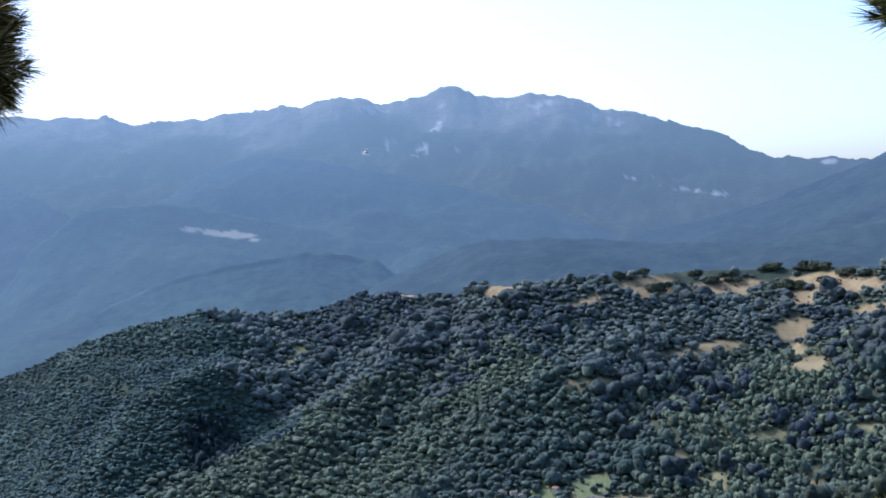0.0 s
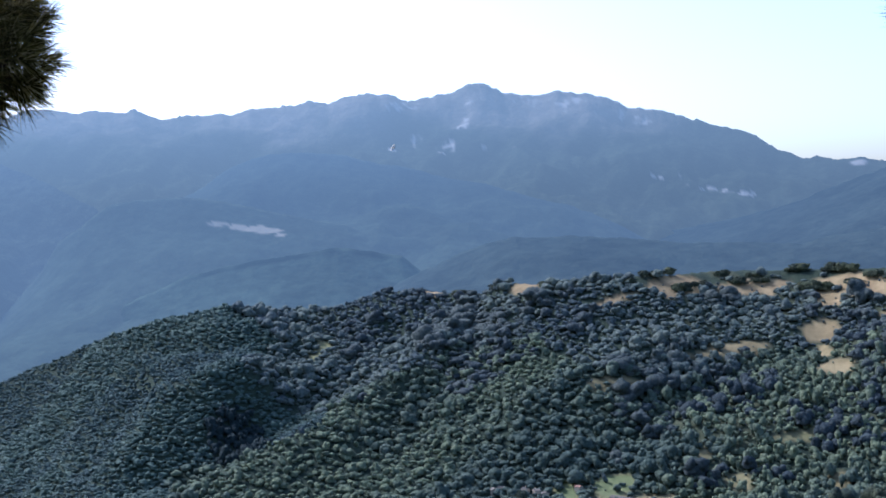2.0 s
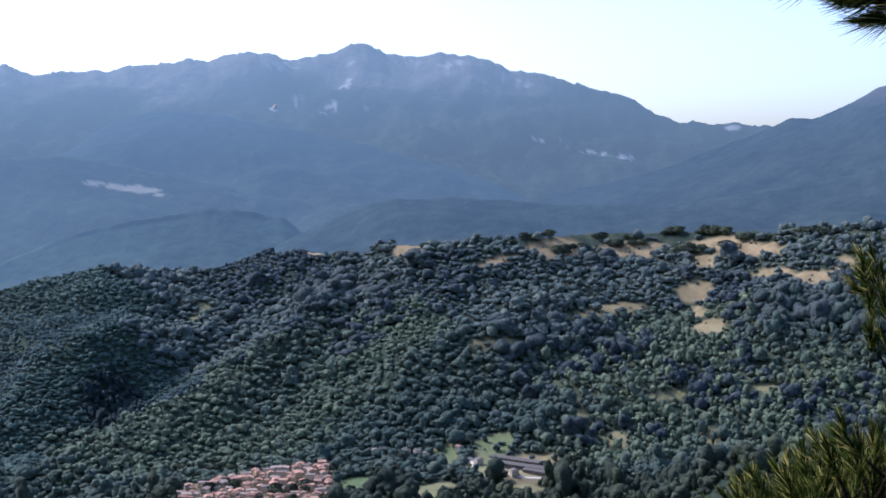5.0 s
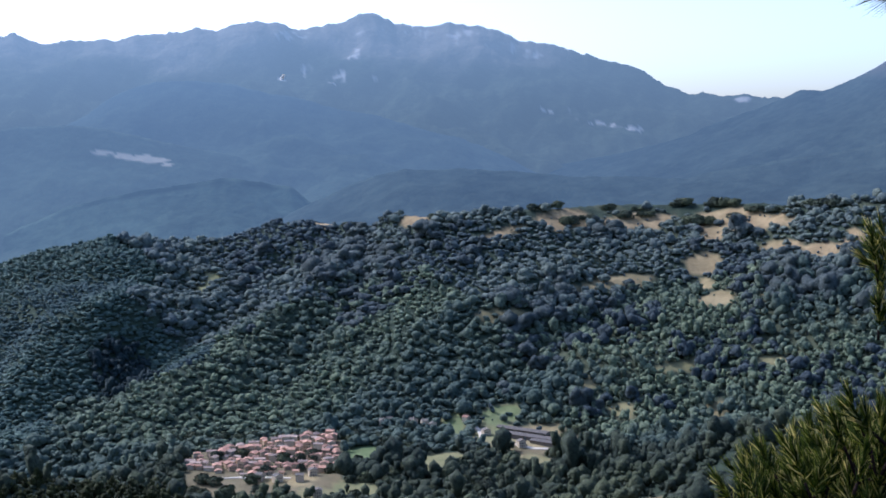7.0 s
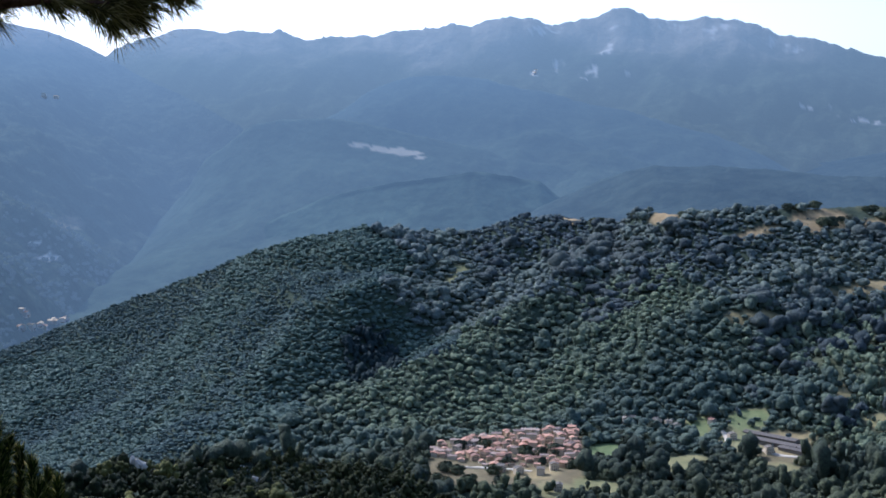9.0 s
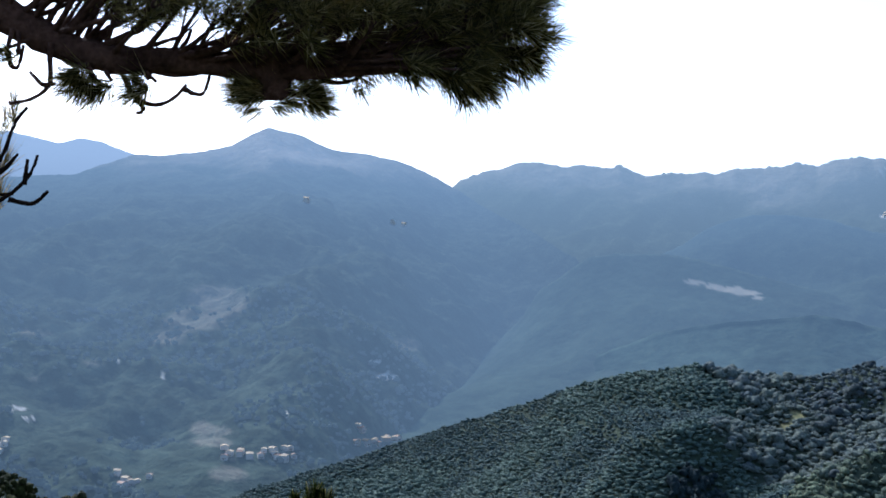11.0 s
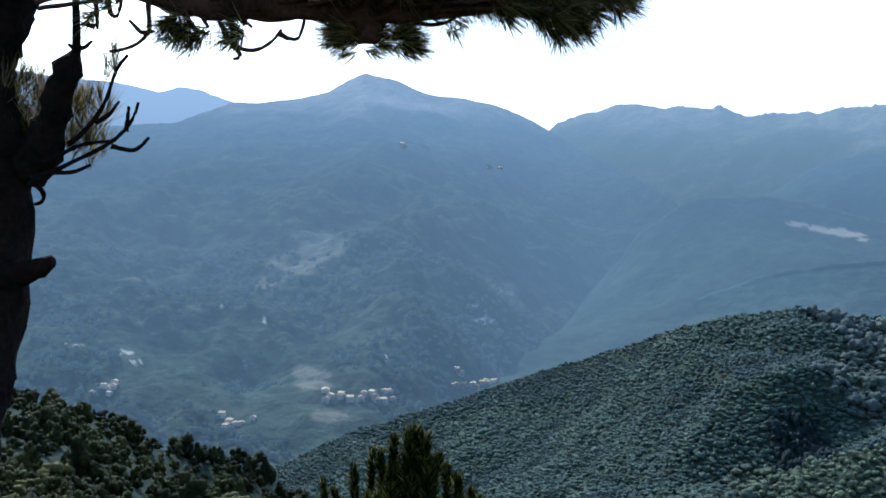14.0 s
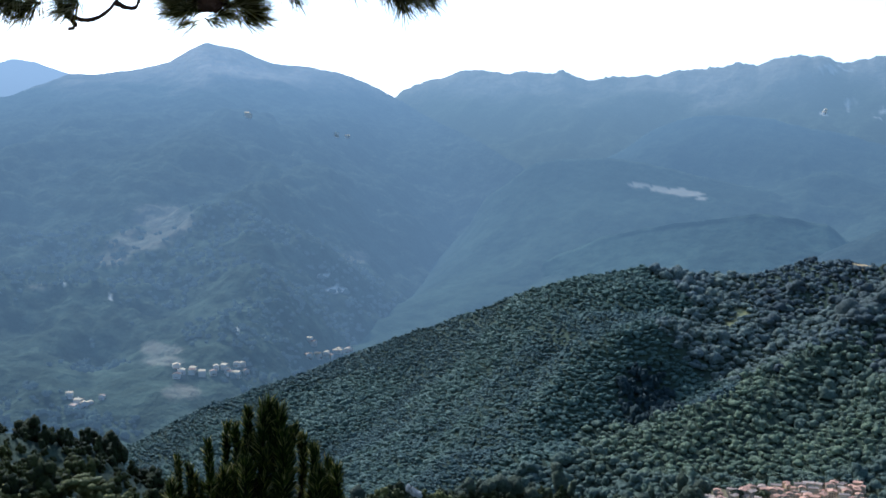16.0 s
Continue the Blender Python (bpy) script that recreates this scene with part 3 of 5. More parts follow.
def box(x0, x1, y0, y1, z0, z1):
    V = np.array([(x, y, z) for x in (x0, x1) for y in (y0, y1) for z in (z0, z1)], float)
    F = [(0, 1, 3), (0, 3, 2), (4, 6, 7), (4, 7, 5), (0, 4, 5), (0, 5, 1), (2, 3, 7), (2, 7, 6), (0, 2, 6), (0, 6, 4), (1, 5, 7), (1, 7, 3)]
    return V, np.array(F)


def tube(points, radii, sides=7, rough=0.0):
    """A tapered round limb along a bent line, closed at both ends."""
    P = np.asarray(points, float)
    radii = np.asarray(radii, float)
    n = len(P)
    ahead = np.gradient(P, axis=0)
    ahead /= np.linalg.norm(ahead, axis=1, keepdims=True) + 1e-9
    side = np.cross(ahead, (0.31, 0.17, 0.93))
    side /= np.linalg.norm(side, axis=1, keepdims=True) + 1e-9
    up = np.cross(side, ahead)
    a = np.linspace(0, 2 * np.pi, sides, endpoint=False)
    wob = 1 + rough * (rng.random((n, sides)) - 0.5)
    ring = P[:, None] + (radii[:, None] * wob)[..., None] * (np.cos(a)[None, :, None] * side[:, None] + np.sin(a)[None, :, None] * up[:, None])
    V = np.concatenate([ring.reshape(-1, 3), P[:1], P[-1:]])
    F = []
    for k in range(n - 1):
        for j in range(sides):
            p, q = k * sides + j, k * sides + (j + 1) % sides
            F += [(p, q, q + sides), (p, q + sides, p + sides)]
    for j in range(sides):
        F += [(n * sides, (j + 1) % sides, j), (n * sides + 1, (n - 1) * sides + j, (n - 1) * sides + (j + 1) % sides)]
    return V, np.array(F)


def bend(points, n):
    """A smooth line of n points through the given ones."""
    P = np.asarray(points, float)
    t = np.linspace(0, len(P) - 1, n)
    out = np.stack([np.interp(t, np.arange(len(P)), P[:, k]) for k in range(3)], -1)
    for _ in range(2):
        out[1:-1] = (out[:-2] + 2 * out[1:-1] + out[2:]) / 4
    return out


def ball(subdivisions):
    bm = bmesh.new()
    bmesh.ops.create_icosphere(bm, subdivisions=subdivisions, radius=1)
    V = np.array([v.co[:] for v in bm.verts])
    F = np.array([[v.index for v in f.verts] for f in bm.faces])
    bm.free()
    return V, F


BALL1, BALL2 = ball(2), ball(3)


def crown_shape(lumps, spread, tall, base=BALL1, rough=0.27, low=0.02):
    """A crown of uneven clumps, about one unit wide, standing on z = 0."""
    heap = Heap()
    for k in range(lumps):
        V, F = base
        a, d = rng.random() * 6.28, (0 if k == 0 else spread * (0.5 + 0.5 * rng.random()))
        s = (0.62 if k == 0 else 0.33 + 0.17 * rng.random())
        centre = np.array([d * math.cos(a), d * math.sin(a), tall * (0.5 if k == 0 else 0.35 + 0.6 * rng.random())])
        grow = 1 + rough * (rng.random(len(V)) - 0.5) * 2
        W = V * grow[:, None] * s * np.array([1, 1, 0.85 * max(tall, 0.7)]) + centre
        keep = W[F].mean(1)[:, 2] > low * tall
        F = F[keep] if keep.sum() > 10 else F
        heap.add(W, F)
    return np.concatenate(heap.v), np.concatenate(heap.f)


def scatter(name, label, category, shapes, spots, mat, smooth_faces=True):
    """Many plants as one sheet of stuff. spots: rows of x, y, z, width, height, tone."""
    V, F, T, n = [], [], [], 0
    which = rng.integers(0, len(shapes), len(spots))
    turn = rng.random(len(spots)) * 6.283
    for k, (SV, SF) in enumerate(shapes):
        S = spots[which == k]
        a = turn[which == k]
        if not len(S):
            continue
        c, s = np.cos(a)[:, None], np.sin(a)[:, None]
        x, y = SV[:, 0] * c - SV[:, 1] * s, SV[:, 0] * s + SV[:, 1] * c
        W = np.stack([S[:, 0:1] + x * S[:, 3:4], S[:, 1:2] + y * S[:, 3:4], S[:, 2:3] + SV[:, 2] * S[:, 4:5]], -1)
        V.append(W.reshape(-1, 3))
        F.append((SF[None] + n + (np.arange(len(S)) * len(SV))[:, None, None]).reshape(-1, 3))
        T.append(np.repeat(S[:, 5], len(SV)))
        n += len(S) * len(SV)
    ob = new(name, fast_mesh(name, np.concatenate(V), np.concatenate(F), mat, {"tone": np.concatenate(T)}, smooth_faces))
    return tagged(ob, label, category, kind="stuff")


def grid_spots(r0, r1, th0, th1, step, width, tall, keep, spread=1.0):
    far = r1 + 20
    xs = np.arange(-far, far, step)
    GX, GY = np.meshgrid(xs, np.arange(0, far, step))
    x = (GX + (rng.random(GX.shape) - 0.5) * step * 0.9).ravel()
    y = (GY + (rng.random(GX.shape) - 0.5) * step * 0.9).ravel()
    th, r = bearing(x, y), np.hypot(x, y)
    ok = (th > th0) & (th < th1) & (r > r0) & (r < r1)
    x, y = x[ok], y[ok]
    z = height(x, y)
    ok = keep(x, y, z)
    x, y, z = x[ok], y[ok], z[ok]
    patch = np.clip(1.5 * fbm(x * 0.5 + y * 0.5, y * 0.9 - x * 0.9, 110, 3) + 0.5, 0, 1)
    size = (0.72 + 0.5 * patch) * (0.42 + 0.6 * rng.random(len(x)) + 1.1 * rng.random(len(x)) ** 5)
    size = 0.85 + (size - 0.85) * spread
    tall = tall * (1 + 0.4 * smooth(-bearing(x, y), 5, 11) * (abs(np.hypot(x, y) - 1000) < 230))
    return np.stack([x, y, z - 0.3, width * size, tall * size * (0.7 + 0.6 * rng.random(len(x))), np.clip(0.68 * patch + 0.32 * rng.random(len(x)), 0, 1)], -1)


# ---- woods ----
BALL0 = ball(1)
TALL = [crown_shape(3, 0.3, 1.6, BALL0, 0.5, 0.1) for _ in range(6)]


def round_crown(lumps, tall):
    """A rounded crown with smaller boughs bulging from it."""
    heap = Heap()
    heap.add(*crown_shape(1, 0, tall, BALL1, 0.2, 0.3))
    for k in range(lumps):
        a, up = 6.28 * (k + rng.random()) / lumps, 0.35 + 0.55 * rng.random()
        V, F = BALL0
        c = np.array([0.5 * math.cos(a), 0.5 * math.sin(a), up * tall])
        W = V * (1 + 0.6 * (rng.random(len(V)) - 0.5))[:, None] * (0.26 + 0.16 * rng.random()) + c
        heap.add(W, F)
    return np.concatenate(heap.v), np.concatenate(heap.f)


ROUND = [round_crown(3, 0.9 + 0.06 * (k % 6)) for k in range(14)]


def leafy_crown(clumps, size):
    """A ragged crown of many small leaf clumps on limbs, one unit wide and high."""
    heap = Heap()
    for k in range(clumps):
        u, a = rng.random(), rng.random() * 6.283
        z = 0.08 + 0.9 * u
        rad = (0.2 + 0.78 * math.sqrt(max(0.0, 1 - (1.75 * (z - 0.42)) ** 2))) * (0.5 + 0.55 * rng.random() ** 0.5) * (1 + 0.3 * math.sin(a * 2.3 + z * 7))
        c = np.array([rad * math.cos(a), rad * math.sin(a), z])
        out = unit3(np.array([math.cos(a), math.sin(a), 0.9 * (z - 0.3) + 0.3]) + 1.1 * (rng.random(3) - 0.5))
        p = unit3(np.cross(out, rng.random(3) - 0.5))
        q = np.cross(out, p)
        s2 = size * (0.6 + 0.8 * rng.random())
        quad = np.array([c + p * s2, c + q * s2 * 0.8 + out * s2 * 0.4, c - p * s2, c - q * s2 * 0.8 + out * s2 * 0.4])
        heap.add(quad, [(0, 1, 3), (1, 2, 3)])
    return np.concatenate(heap.v), np.concatenate(heap.f)


def unit3(v):
    return v / (np.linalg.norm(v) + 1e-9)


def clumpy_crown(count, tall, cone=False):
    """A crown of many small uneven boughs, rounded or pointed."""
    heap = Heap()
    for k in range(count):
        V, F = BALL0
        up, a = (k + 0.5) / count, 2.4 * k + rng.random()
        rad = 0.55 * (1 - up) ** 0.8 + 0.04 if cone else 0.62 * math.sqrt(1 - 0.9 * up * up)
        c = np.array([rad * math.cos(a), rad * math.sin(a), tall * (0.12 + 0.78 * up)])
        big = (0.34 - 0.18 * up if cone else 0.28) * (0.8 + 0.4 * rng.random())
        heap.add(V * (1 + 0.6 * (rng.random(len(V)) - 0.5))[:, None] * big * np.array([1, 1, 1.3 if cone else 1.0]) + c, F)
    heap.add(BALL0[0] * np.array([0.4, 0.4, 0.5 * tall]) + np.array([0, 0, 0.45 * tall]), BALL0[1])
    return np.concatenate(heap.v), np.concatenate(heap.f)


CLUMPY = [clumpy_crown(6, 1.0 + 0.12 * k) for k in range(6)]
POINTED = [clumpy_crown(6, 1.6 + 0.15 * k, True) for k in range(5)]


def hill_woods(x, y, z):
    th, r = bearing(x, y), np.hypot(x, y)
    el = np.degrees(np.arctan2(z, r))
    dry, green = clearings(x, y, z)
    rc = crest_range(th)
    open_ground = np.maximum(dry, green) > 0.35
    stray = rng.random(len(x)) < 0.04 * (dry > 0.45) * (el < -3.3)
    shown = (el > -20.5) & (el > profile(th, SHOULDER) - 0.3) & (r < rc + 22)
    thin = thin_wood(x, y, z) & (rng.random(len(x)) < 0.14)
    lane = np.abs(el - np.interp(th, [12.5, 13.5, 14.7, 18.9], [-7.2, -6.9, -6.6, -6.0])) < 0.13
    thin = thin | (th < -7) & (th > -18.5) & (el > -3.15) & (rng.random(len(x)) < np.where(el > -2.75, 1.0, 0.7))
    thin = thin | lane & (th > 12.5) & (th < 18.9) & (rng.random(len(x)) < 0.45)
    return shown & (~open_ground | stray) & ~built_up(x, y) & ~thin & ~in_stand(x, y)


def in_stand(x, y):
    th, r = bearing(x, y), np.hypot(x, y)
    return ((th - 10.75) / 1.35) ** 2 + ((r - STAND[1]) / 44) ** 2 < 1


sx, sy, _ = ray_place(10.8, -9.9, 640)
STAND = (10.8, float(np.hypot(sx, sy)))
COPPICE = [crown_shape(3, 0.6, 1.25, BALL0, 0.55, 0.2) for _ in range(10)]


def greener(x, y, z):
    """The lower, greener wood begins below this line."""
    th, el = bearing(x, y), np.degrees(np.arctan2(z, np.hypot(x, y)))
    line = np.interp(th, [-17.7, -11.4, -8.4, -3.9, 1.2, 3.7, 8.9, 13.9, 17.7, 22.7], [-4.9, -6.8, -7.4, -5.5, -5.7, -6.8, -9.3, -11.2, -12.2, -13.9])
    return el + 1.6 * fbm(x, y, 90, 3) < line


def coppiced(x, y, z):
    th = bearing(x, y) + 7 * fbm(x, y, 80, 3)
    return (th > 19) | (th > 9.5) & ~greener(x, y, z)


scatter("broadleaf_wood", "dense dark green broadleaf woodland on the hillside", "woodland", ROUND,
        grid_spots(940, 1700, -27, 22, 7.0, 5.7, 4.8, lambda x, y, z: hill_woods(x, y, z) & ~greener(x, y, z) & ~coppiced(x, y, z), 0.75), M_BROAD)
scatter("slope_wood", "green broadleaf woodland on the lower hillside", "woodland", ROUND + TALL[:3],
        grid_spots(890, 1500, -27, 22, 6.6, 5.3, 4.6, lambda x, y, z: hill_woods(x, y, z) & greener(x, y, z) & ~coppiced(x, y, z), 0.75), M_SLOPE)
scatter("oak_clumps", "large dark oaks standing in clumps over the upper slope", "woodland", ROUND,
        grid_spots(960, 1500, -27, 6, 10.5, 8.2, 6.4, lambda x, y, z: hill_woods(x, y, z) & (fbm(x, y, 75, 3) > 0.06) & (np.degrees(np.arctan2(z, np.hypot(x, y))) > np.where(bearing(x, y) < -6, -12, -8)) & (np.degrees(np.arctan2(z, np.hypot(x, y))) < -3.2)), M_OAK)
scatter("valley_wood", "green mixed woodland on the valley floor", "woodland", ROUND[:9] + TALL[:2],
        grid_spots(430, 890, -27, 37, 6.6, 4.6, 5.6, hill_woods), M_VALE)
scatter("coppice_wood", "close low coppice covering the hill's far shoulder", "woodland", COPPICE,
        grid_spots(890, 1720, 4, 37, 4.3, 4.4, 2.5, lambda x, y, z: hill_woods(x, y, z) & coppiced(x, y, z), 0.4), M_COPPICE)
scatter("shrubs", "small scattered shrubs over dry open slopes", "shrub", COPPICE,
        grid_spots(900, 1500, -27, 0, 7.0, 1.9, 1.8, lambda x, y, z: (thin_wood(x, y, z) | (clearings(x, y, z)[0] > 0.3)) & (rng.random(len(x)) < 0.2) & (np.degrees(np.arctan2(z, np.hypot(x, y))) < -2.75)), M_BROAD)
# coppice crowns coloured darker to stand in for the hollow's shade
scatter("conifer_stand", "dense trees in a hollow of the wood, shade put into darker foliage", "woodland", COPPICE,
        grid_spots(STAND[1] - 45, STAND[1] + 45, 9.2, 12.4, 5.0, 4.6, 5, lambda x, y, z: in_stand(x, y)), M_HOLLOW_SHADE)


def far_wood():
    """Woodlots and hedges over the lower slopes of the far massif."""
    th0, RR, Z = GRIDS["backdrop_left_massif"]
    th, r = 19 + 28 * rng.random(6500), 1520 + 1300 * rng.random(6500) ** 1.2
    i = np.clip(np.round((th - th0[0]) / (th0[1] - th0[0])).astype(int), 0, len(th0) - 1)
    j = np.array([np.searchsorted(RR[a], b_) for a, b_ in zip(i, r)])
    j = np.clip(j, 0, RR.shape[1] - 1)
    r, th = RR[i, j], th0[i]
    x, y = -r * np.sin(np.radians(th)), r * np.cos(np.radians(th))
    keep = fbm(x, y, 130, 3) > -0.12 + 0.25 * rng.random(len(x))
    x, y, z, r = x[keep], y[keep], Z[i, j][keep], r[keep]
    size = 0.6 + 0.8 * rng.random(len(x))
    spots = np.stack([x, y, z - 1.0, 6.5 * size, 6.0 * size, rng.random(len(x))], -1)
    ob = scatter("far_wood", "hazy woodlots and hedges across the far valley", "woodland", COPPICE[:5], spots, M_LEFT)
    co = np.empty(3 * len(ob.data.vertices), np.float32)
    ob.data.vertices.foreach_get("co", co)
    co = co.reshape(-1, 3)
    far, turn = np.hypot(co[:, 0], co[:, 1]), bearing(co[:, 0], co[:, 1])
    # same emitted haze on these trees, slightly denser than on the slope
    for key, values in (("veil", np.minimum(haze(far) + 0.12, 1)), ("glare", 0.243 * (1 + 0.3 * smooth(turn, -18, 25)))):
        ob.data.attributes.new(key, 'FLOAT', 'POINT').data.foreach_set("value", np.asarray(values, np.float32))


far_wood()


def near_woods(x, y, z):
    th, r = bearing(x, y), np.hypot(x, y)
    rs = 600 - 230 * smooth(th, 5, 45)
    return (r > rs * 0.56) & (r < rs + 20) & (np.degrees(np.arctan2(z, r)) > -19.5)


scatter("pine_wood", "dark pine wood on the near shoulder of the slope", "woodland", CLUMPY + POINTED[:2],
        grid_spots(200, 640, 5, 50, 4.7, 3.0, 3.2, near_woods), M_CONIFER)
scatter("scrub", "low yellowish green scrub on the steep near slope", "scrub", CLUMPY,
        grid_spots(140, 260, 4, 48, 3.8, 2.5, 1.8, lambda x, y, z: (fbm(x, y, 22, 3) < 0.12) & (np.degrees(np.arctan2(z, np.hypot(x, y))) > -21)), M_SCRUB)


def tree_kind(shape, wide, tall):
    root = new("broadleaf_tree")
    trunk = Heap()
    trunk.add(*tube(bend([(0, 0, -1.2), (0.1, 0, tall * 0.3), (-0.1, 0.2, tall * 0.6)], 6), np.linspace(0.4, 0.15, 6), 6, 0.2))
    for k in range(3):
        a = 2.1 * k + 0.4
        trunk.add(*tube([(0, 0, tall * 0.28), (wide * 0.25 * math.cos(a), wide * 0.25 * math.sin(a), tall * 0.48), (wide * 0.4 * math.cos(a), wide * 0.4 * math.sin(a), tall * 0.6)], [0.18, 0.12, 0.05], 5))
    trunk.part("trunk", M_TRUNK, root)
    V, F = shape
    ob = new("crown", fast_mesh("crown", V * np.array([wide, wide, tall * 0.9]) + np.array([0, 0, tall * 0.05]), F, M_VALE, {"tone": np.full(len(V), 0.5)}, False))
    ob.parent = root
    return tagged(root, "round dark green broadleaf tree standing in grass", "tree", "single trees of the valley and ridge")


TREES = [tree_kind(leafy_crown(340, 0.16), 5.0 + 0.5 * k, 8.0 + 0.7 * (k % 3)) for k in range(5)]
tree_count = 0


def plant(x, y, scale=1.0, squat=1.0):
    global tree_count
    z = float(height(np.array([x]), np.array([y]))[0])
    kind = TREES[tree_count % 5]
    turn = rng.random() * 360
    s = scale * (0.8 + 0.4 * rng.random())
    m = pose(x, y, z, 0, 0, turn) @ Matrix.Diagonal((s, s, s * squat * (0.9 + 0.2 * rng.random()), 1))
    if tree_count < 5:
        kind.matrix_basis = m
    else:
        made = copy_thing(kind, m)
        made.matrix_basis = m
    tree_count += 1


def plant_at(th, dip, scale=1.0, squat=1.0):
    x, y, _ = ray_place(th, dip, 640)
    plant(x, y, scale, squat)


# oaks along the grassy crest: bearing and dip of their feet, size
for th, dip, s in [(-7.9, -2.62, 1.1), (-8.6, -2.55, 1.0), (-12.3, -2.68, 0.7), (-11.0, -2.62, 0.9), (-14.3, -2.45, 1.2), (-14.0, -2.5, 1.0), (-15.5, -2.5, 1.1), (-15.9, -2.5, 1.2), (-16.4, -2.5, 1.1),
                   (-17.4, -2.75, 1.2), (-18.5, -2.75, 0.9), (-19.6, -2.5, 1.2), (-20.1, -2.5, 1.3), (-20.6, -2.5, 1.1), (-12.7, -2.95, 0.9), (-10.1, -3.1, 1.1), (-11.7, -3.0, 1.1), (-14.7, -3.3, 1.5),
                   (-15.3, -3.3, 1.3), (-16.6, -3.1, 1.2), (-9.3, -3.3, 1.3), (-6.9, -2.9, 1.0), (-4.2, -2.95, 1.0), (-3.3, -3.0, 1.0), (-0.9, -3.0, 0.9), (-0.2, -3.3, 1.1), (0.6, -3.3, 1.0)]:
    plant_at(th, dip - 0.05, 0.95 * s, 0.8)
    plant_at(th + 0.22 + 0.2 * rng.random(), dip - 0.05, 0.8 * s, 0.8)
# trees among the fields round the village
for k in range(150):
    th, r = -10.5 + 20 * rng.random(), 770 + 190 * rng.random()
    x, y = -r * math.sin(radians(th)), r * math.cos(radians(th))
    pair = np.array([x]), np.array([y])
    dry, green = clearings(pair[0], pair[1], height(*pair))
    if -6.6 < th < -2.6 and r > 860 and k % 3 or built_up(*pair)[0] and rng.random() > 0.6 or max(dry[0], green[0]) > 0.5 and rng.random() > 0.1:
        continue
    plant(x, y, 0.55 + 0.35 * rng.random())

# ---- houses ----


def house_kind(w, d, h, wall_mat, roof_mat, windows, name="house", label="", rise=0.32):
    """Walls with gables, a two-sided roof with eaves, chimney, door and shuttered windows; front faces -y."""
    root = new(name)
    top = h + w * 0.5 * rise
    V = [(-w / 2, -d / 2, -2.5), (w / 2, -d / 2, -2.5), (w / 2, d / 2, -2.5), (-w / 2, d / 2, -2.5), (-w / 2, -d / 2, h), (w / 2, -d / 2, h), (w / 2, d / 2, h), (-w / 2, d / 2, h),
         (0, -d / 2, top), (0, d / 2, top)]
    F = [(0, 1, 5), (0, 5, 4), (4, 5, 8), (1, 2, 6), (1, 6, 5), (2, 3, 7), (2, 7, 6), (6, 7, 9), (3, 0, 4), (3, 4, 7), (4, 8, 9), (4, 9, 7), (5, 6, 9), (5, 9, 8)]
    heap = Heap()
    heap.add(V, F)
    heap.part("wall", wall_mat, root, smooth_faces=False)
    roof = Heap()
    for side in (-1, 1):
        e = w / 2 + 0.45
        y0, y1, zt, ze = -d / 2 - 0.4, d / 2 + 0.4, top + 0.24, h - 0.45 * rise + 0.24
        a = np.array([(0, y0, zt), (0, y1, zt), (side * e, y1, ze), (side * e, y0, ze)])
        W = np.concatenate([a, a - (0, 0, 0.2)])
        FF = [(0, 1, 2), (0, 2, 3), (4, 6, 5), (4, 7, 6), (0, 3, 7), (0, 7, 4), (1, 5, 6), (1, 6, 2), (2, 6, 7), (2, 7, 3)]
        roof.add(W, FF if side > 0 else [f[::-1] for f in FF])
    roof_ob = roof.part("roof", roof_mat, root, smooth_faces=False)
    ch = Heap()
    ch.add(*box(w * 0.15, w * 0.15 + 0.6, d * 0.1, d * 0.1 + 0.6, h, top + 0.9))
    ch.add(*box(w * 0.15 - 0.1, w * 0.15 + 0.7, d * 0.1 - 0.1, d * 0.1 + 0.7, top + 0.9, top + 1.05))
    ch.part("chimney", wall_mat, root, smooth_faces=False)
    door = Heap()
    door.add(*box(-0.5, 0.5, -d / 2 - 0.06, -d / 2 + 0.05, -1.5, 0.9))
    door.part("door", M_WOOD, root, smooth_faces=False)
    for wx, wz, face in windows:
        pane = Heap()
        if face == 'f':
            pane.add(*box(wx - 0.5, wx + 0.5, -d / 2 - 0.05, -d / 2 + 0.05, wz, wz + 1.3))
        else:
            pane.add(*box(w / 2 - 0.05, w / 2 + 0.05, wx - 0.5, wx + 0.5, wz, wz + 1.3))
        pane.part("window", M_DARK, root, smooth_faces=False)
    return tagged(root, label, "house", "houses of the village")


FRONT_WINDOWS = [(-2.2, -0.6, 'f'), (2.2, -0.6, 'f'), (-2.2, 2.2, 'f'), (2.2, 2.2, 'f'), (0.0, 2.2, 'f'), (-1.5, 2.0, 's'), (1.5, 2.0, 's')]
RED = "old village house with terracotta tiled roof and ochre walls"
M_OLD = grainy("weathered_tiles", (0.18, 0.13, 0.10), (0.36, 0.27, 0.21), 0.9, 0.9, 0.6, 0.08, 5, per_object=0.4)
HOUSES = [house_kind(8, 9, 4.4, M_WALL, M_ROOF, FRONT_WINDOWS, "house", RED),
          house_kind(7, 8, 5.6, M_WALL, M_ROOF, FRONT_WINDOWS, "house", "tall narrow village house with terracotta tiled roof"),
          house_kind(9, 7, 3.9, M_PALE, M_ROOF, FRONT_WINDOWS[:5], "house", "pale plastered village house with terracotta roof"),
          house_kind(6.5, 11, 4.3, M_PALE, M_OLD, FRONT_WINDOWS, "house", "long village house with faded clay tile roof")]
PALE_HOUSE = house_kind(9, 8, 5.5, M_PALE, M_SLATE, FRONT_WINDOWS[:5], "house", "detached pale house with grey roof among trees")
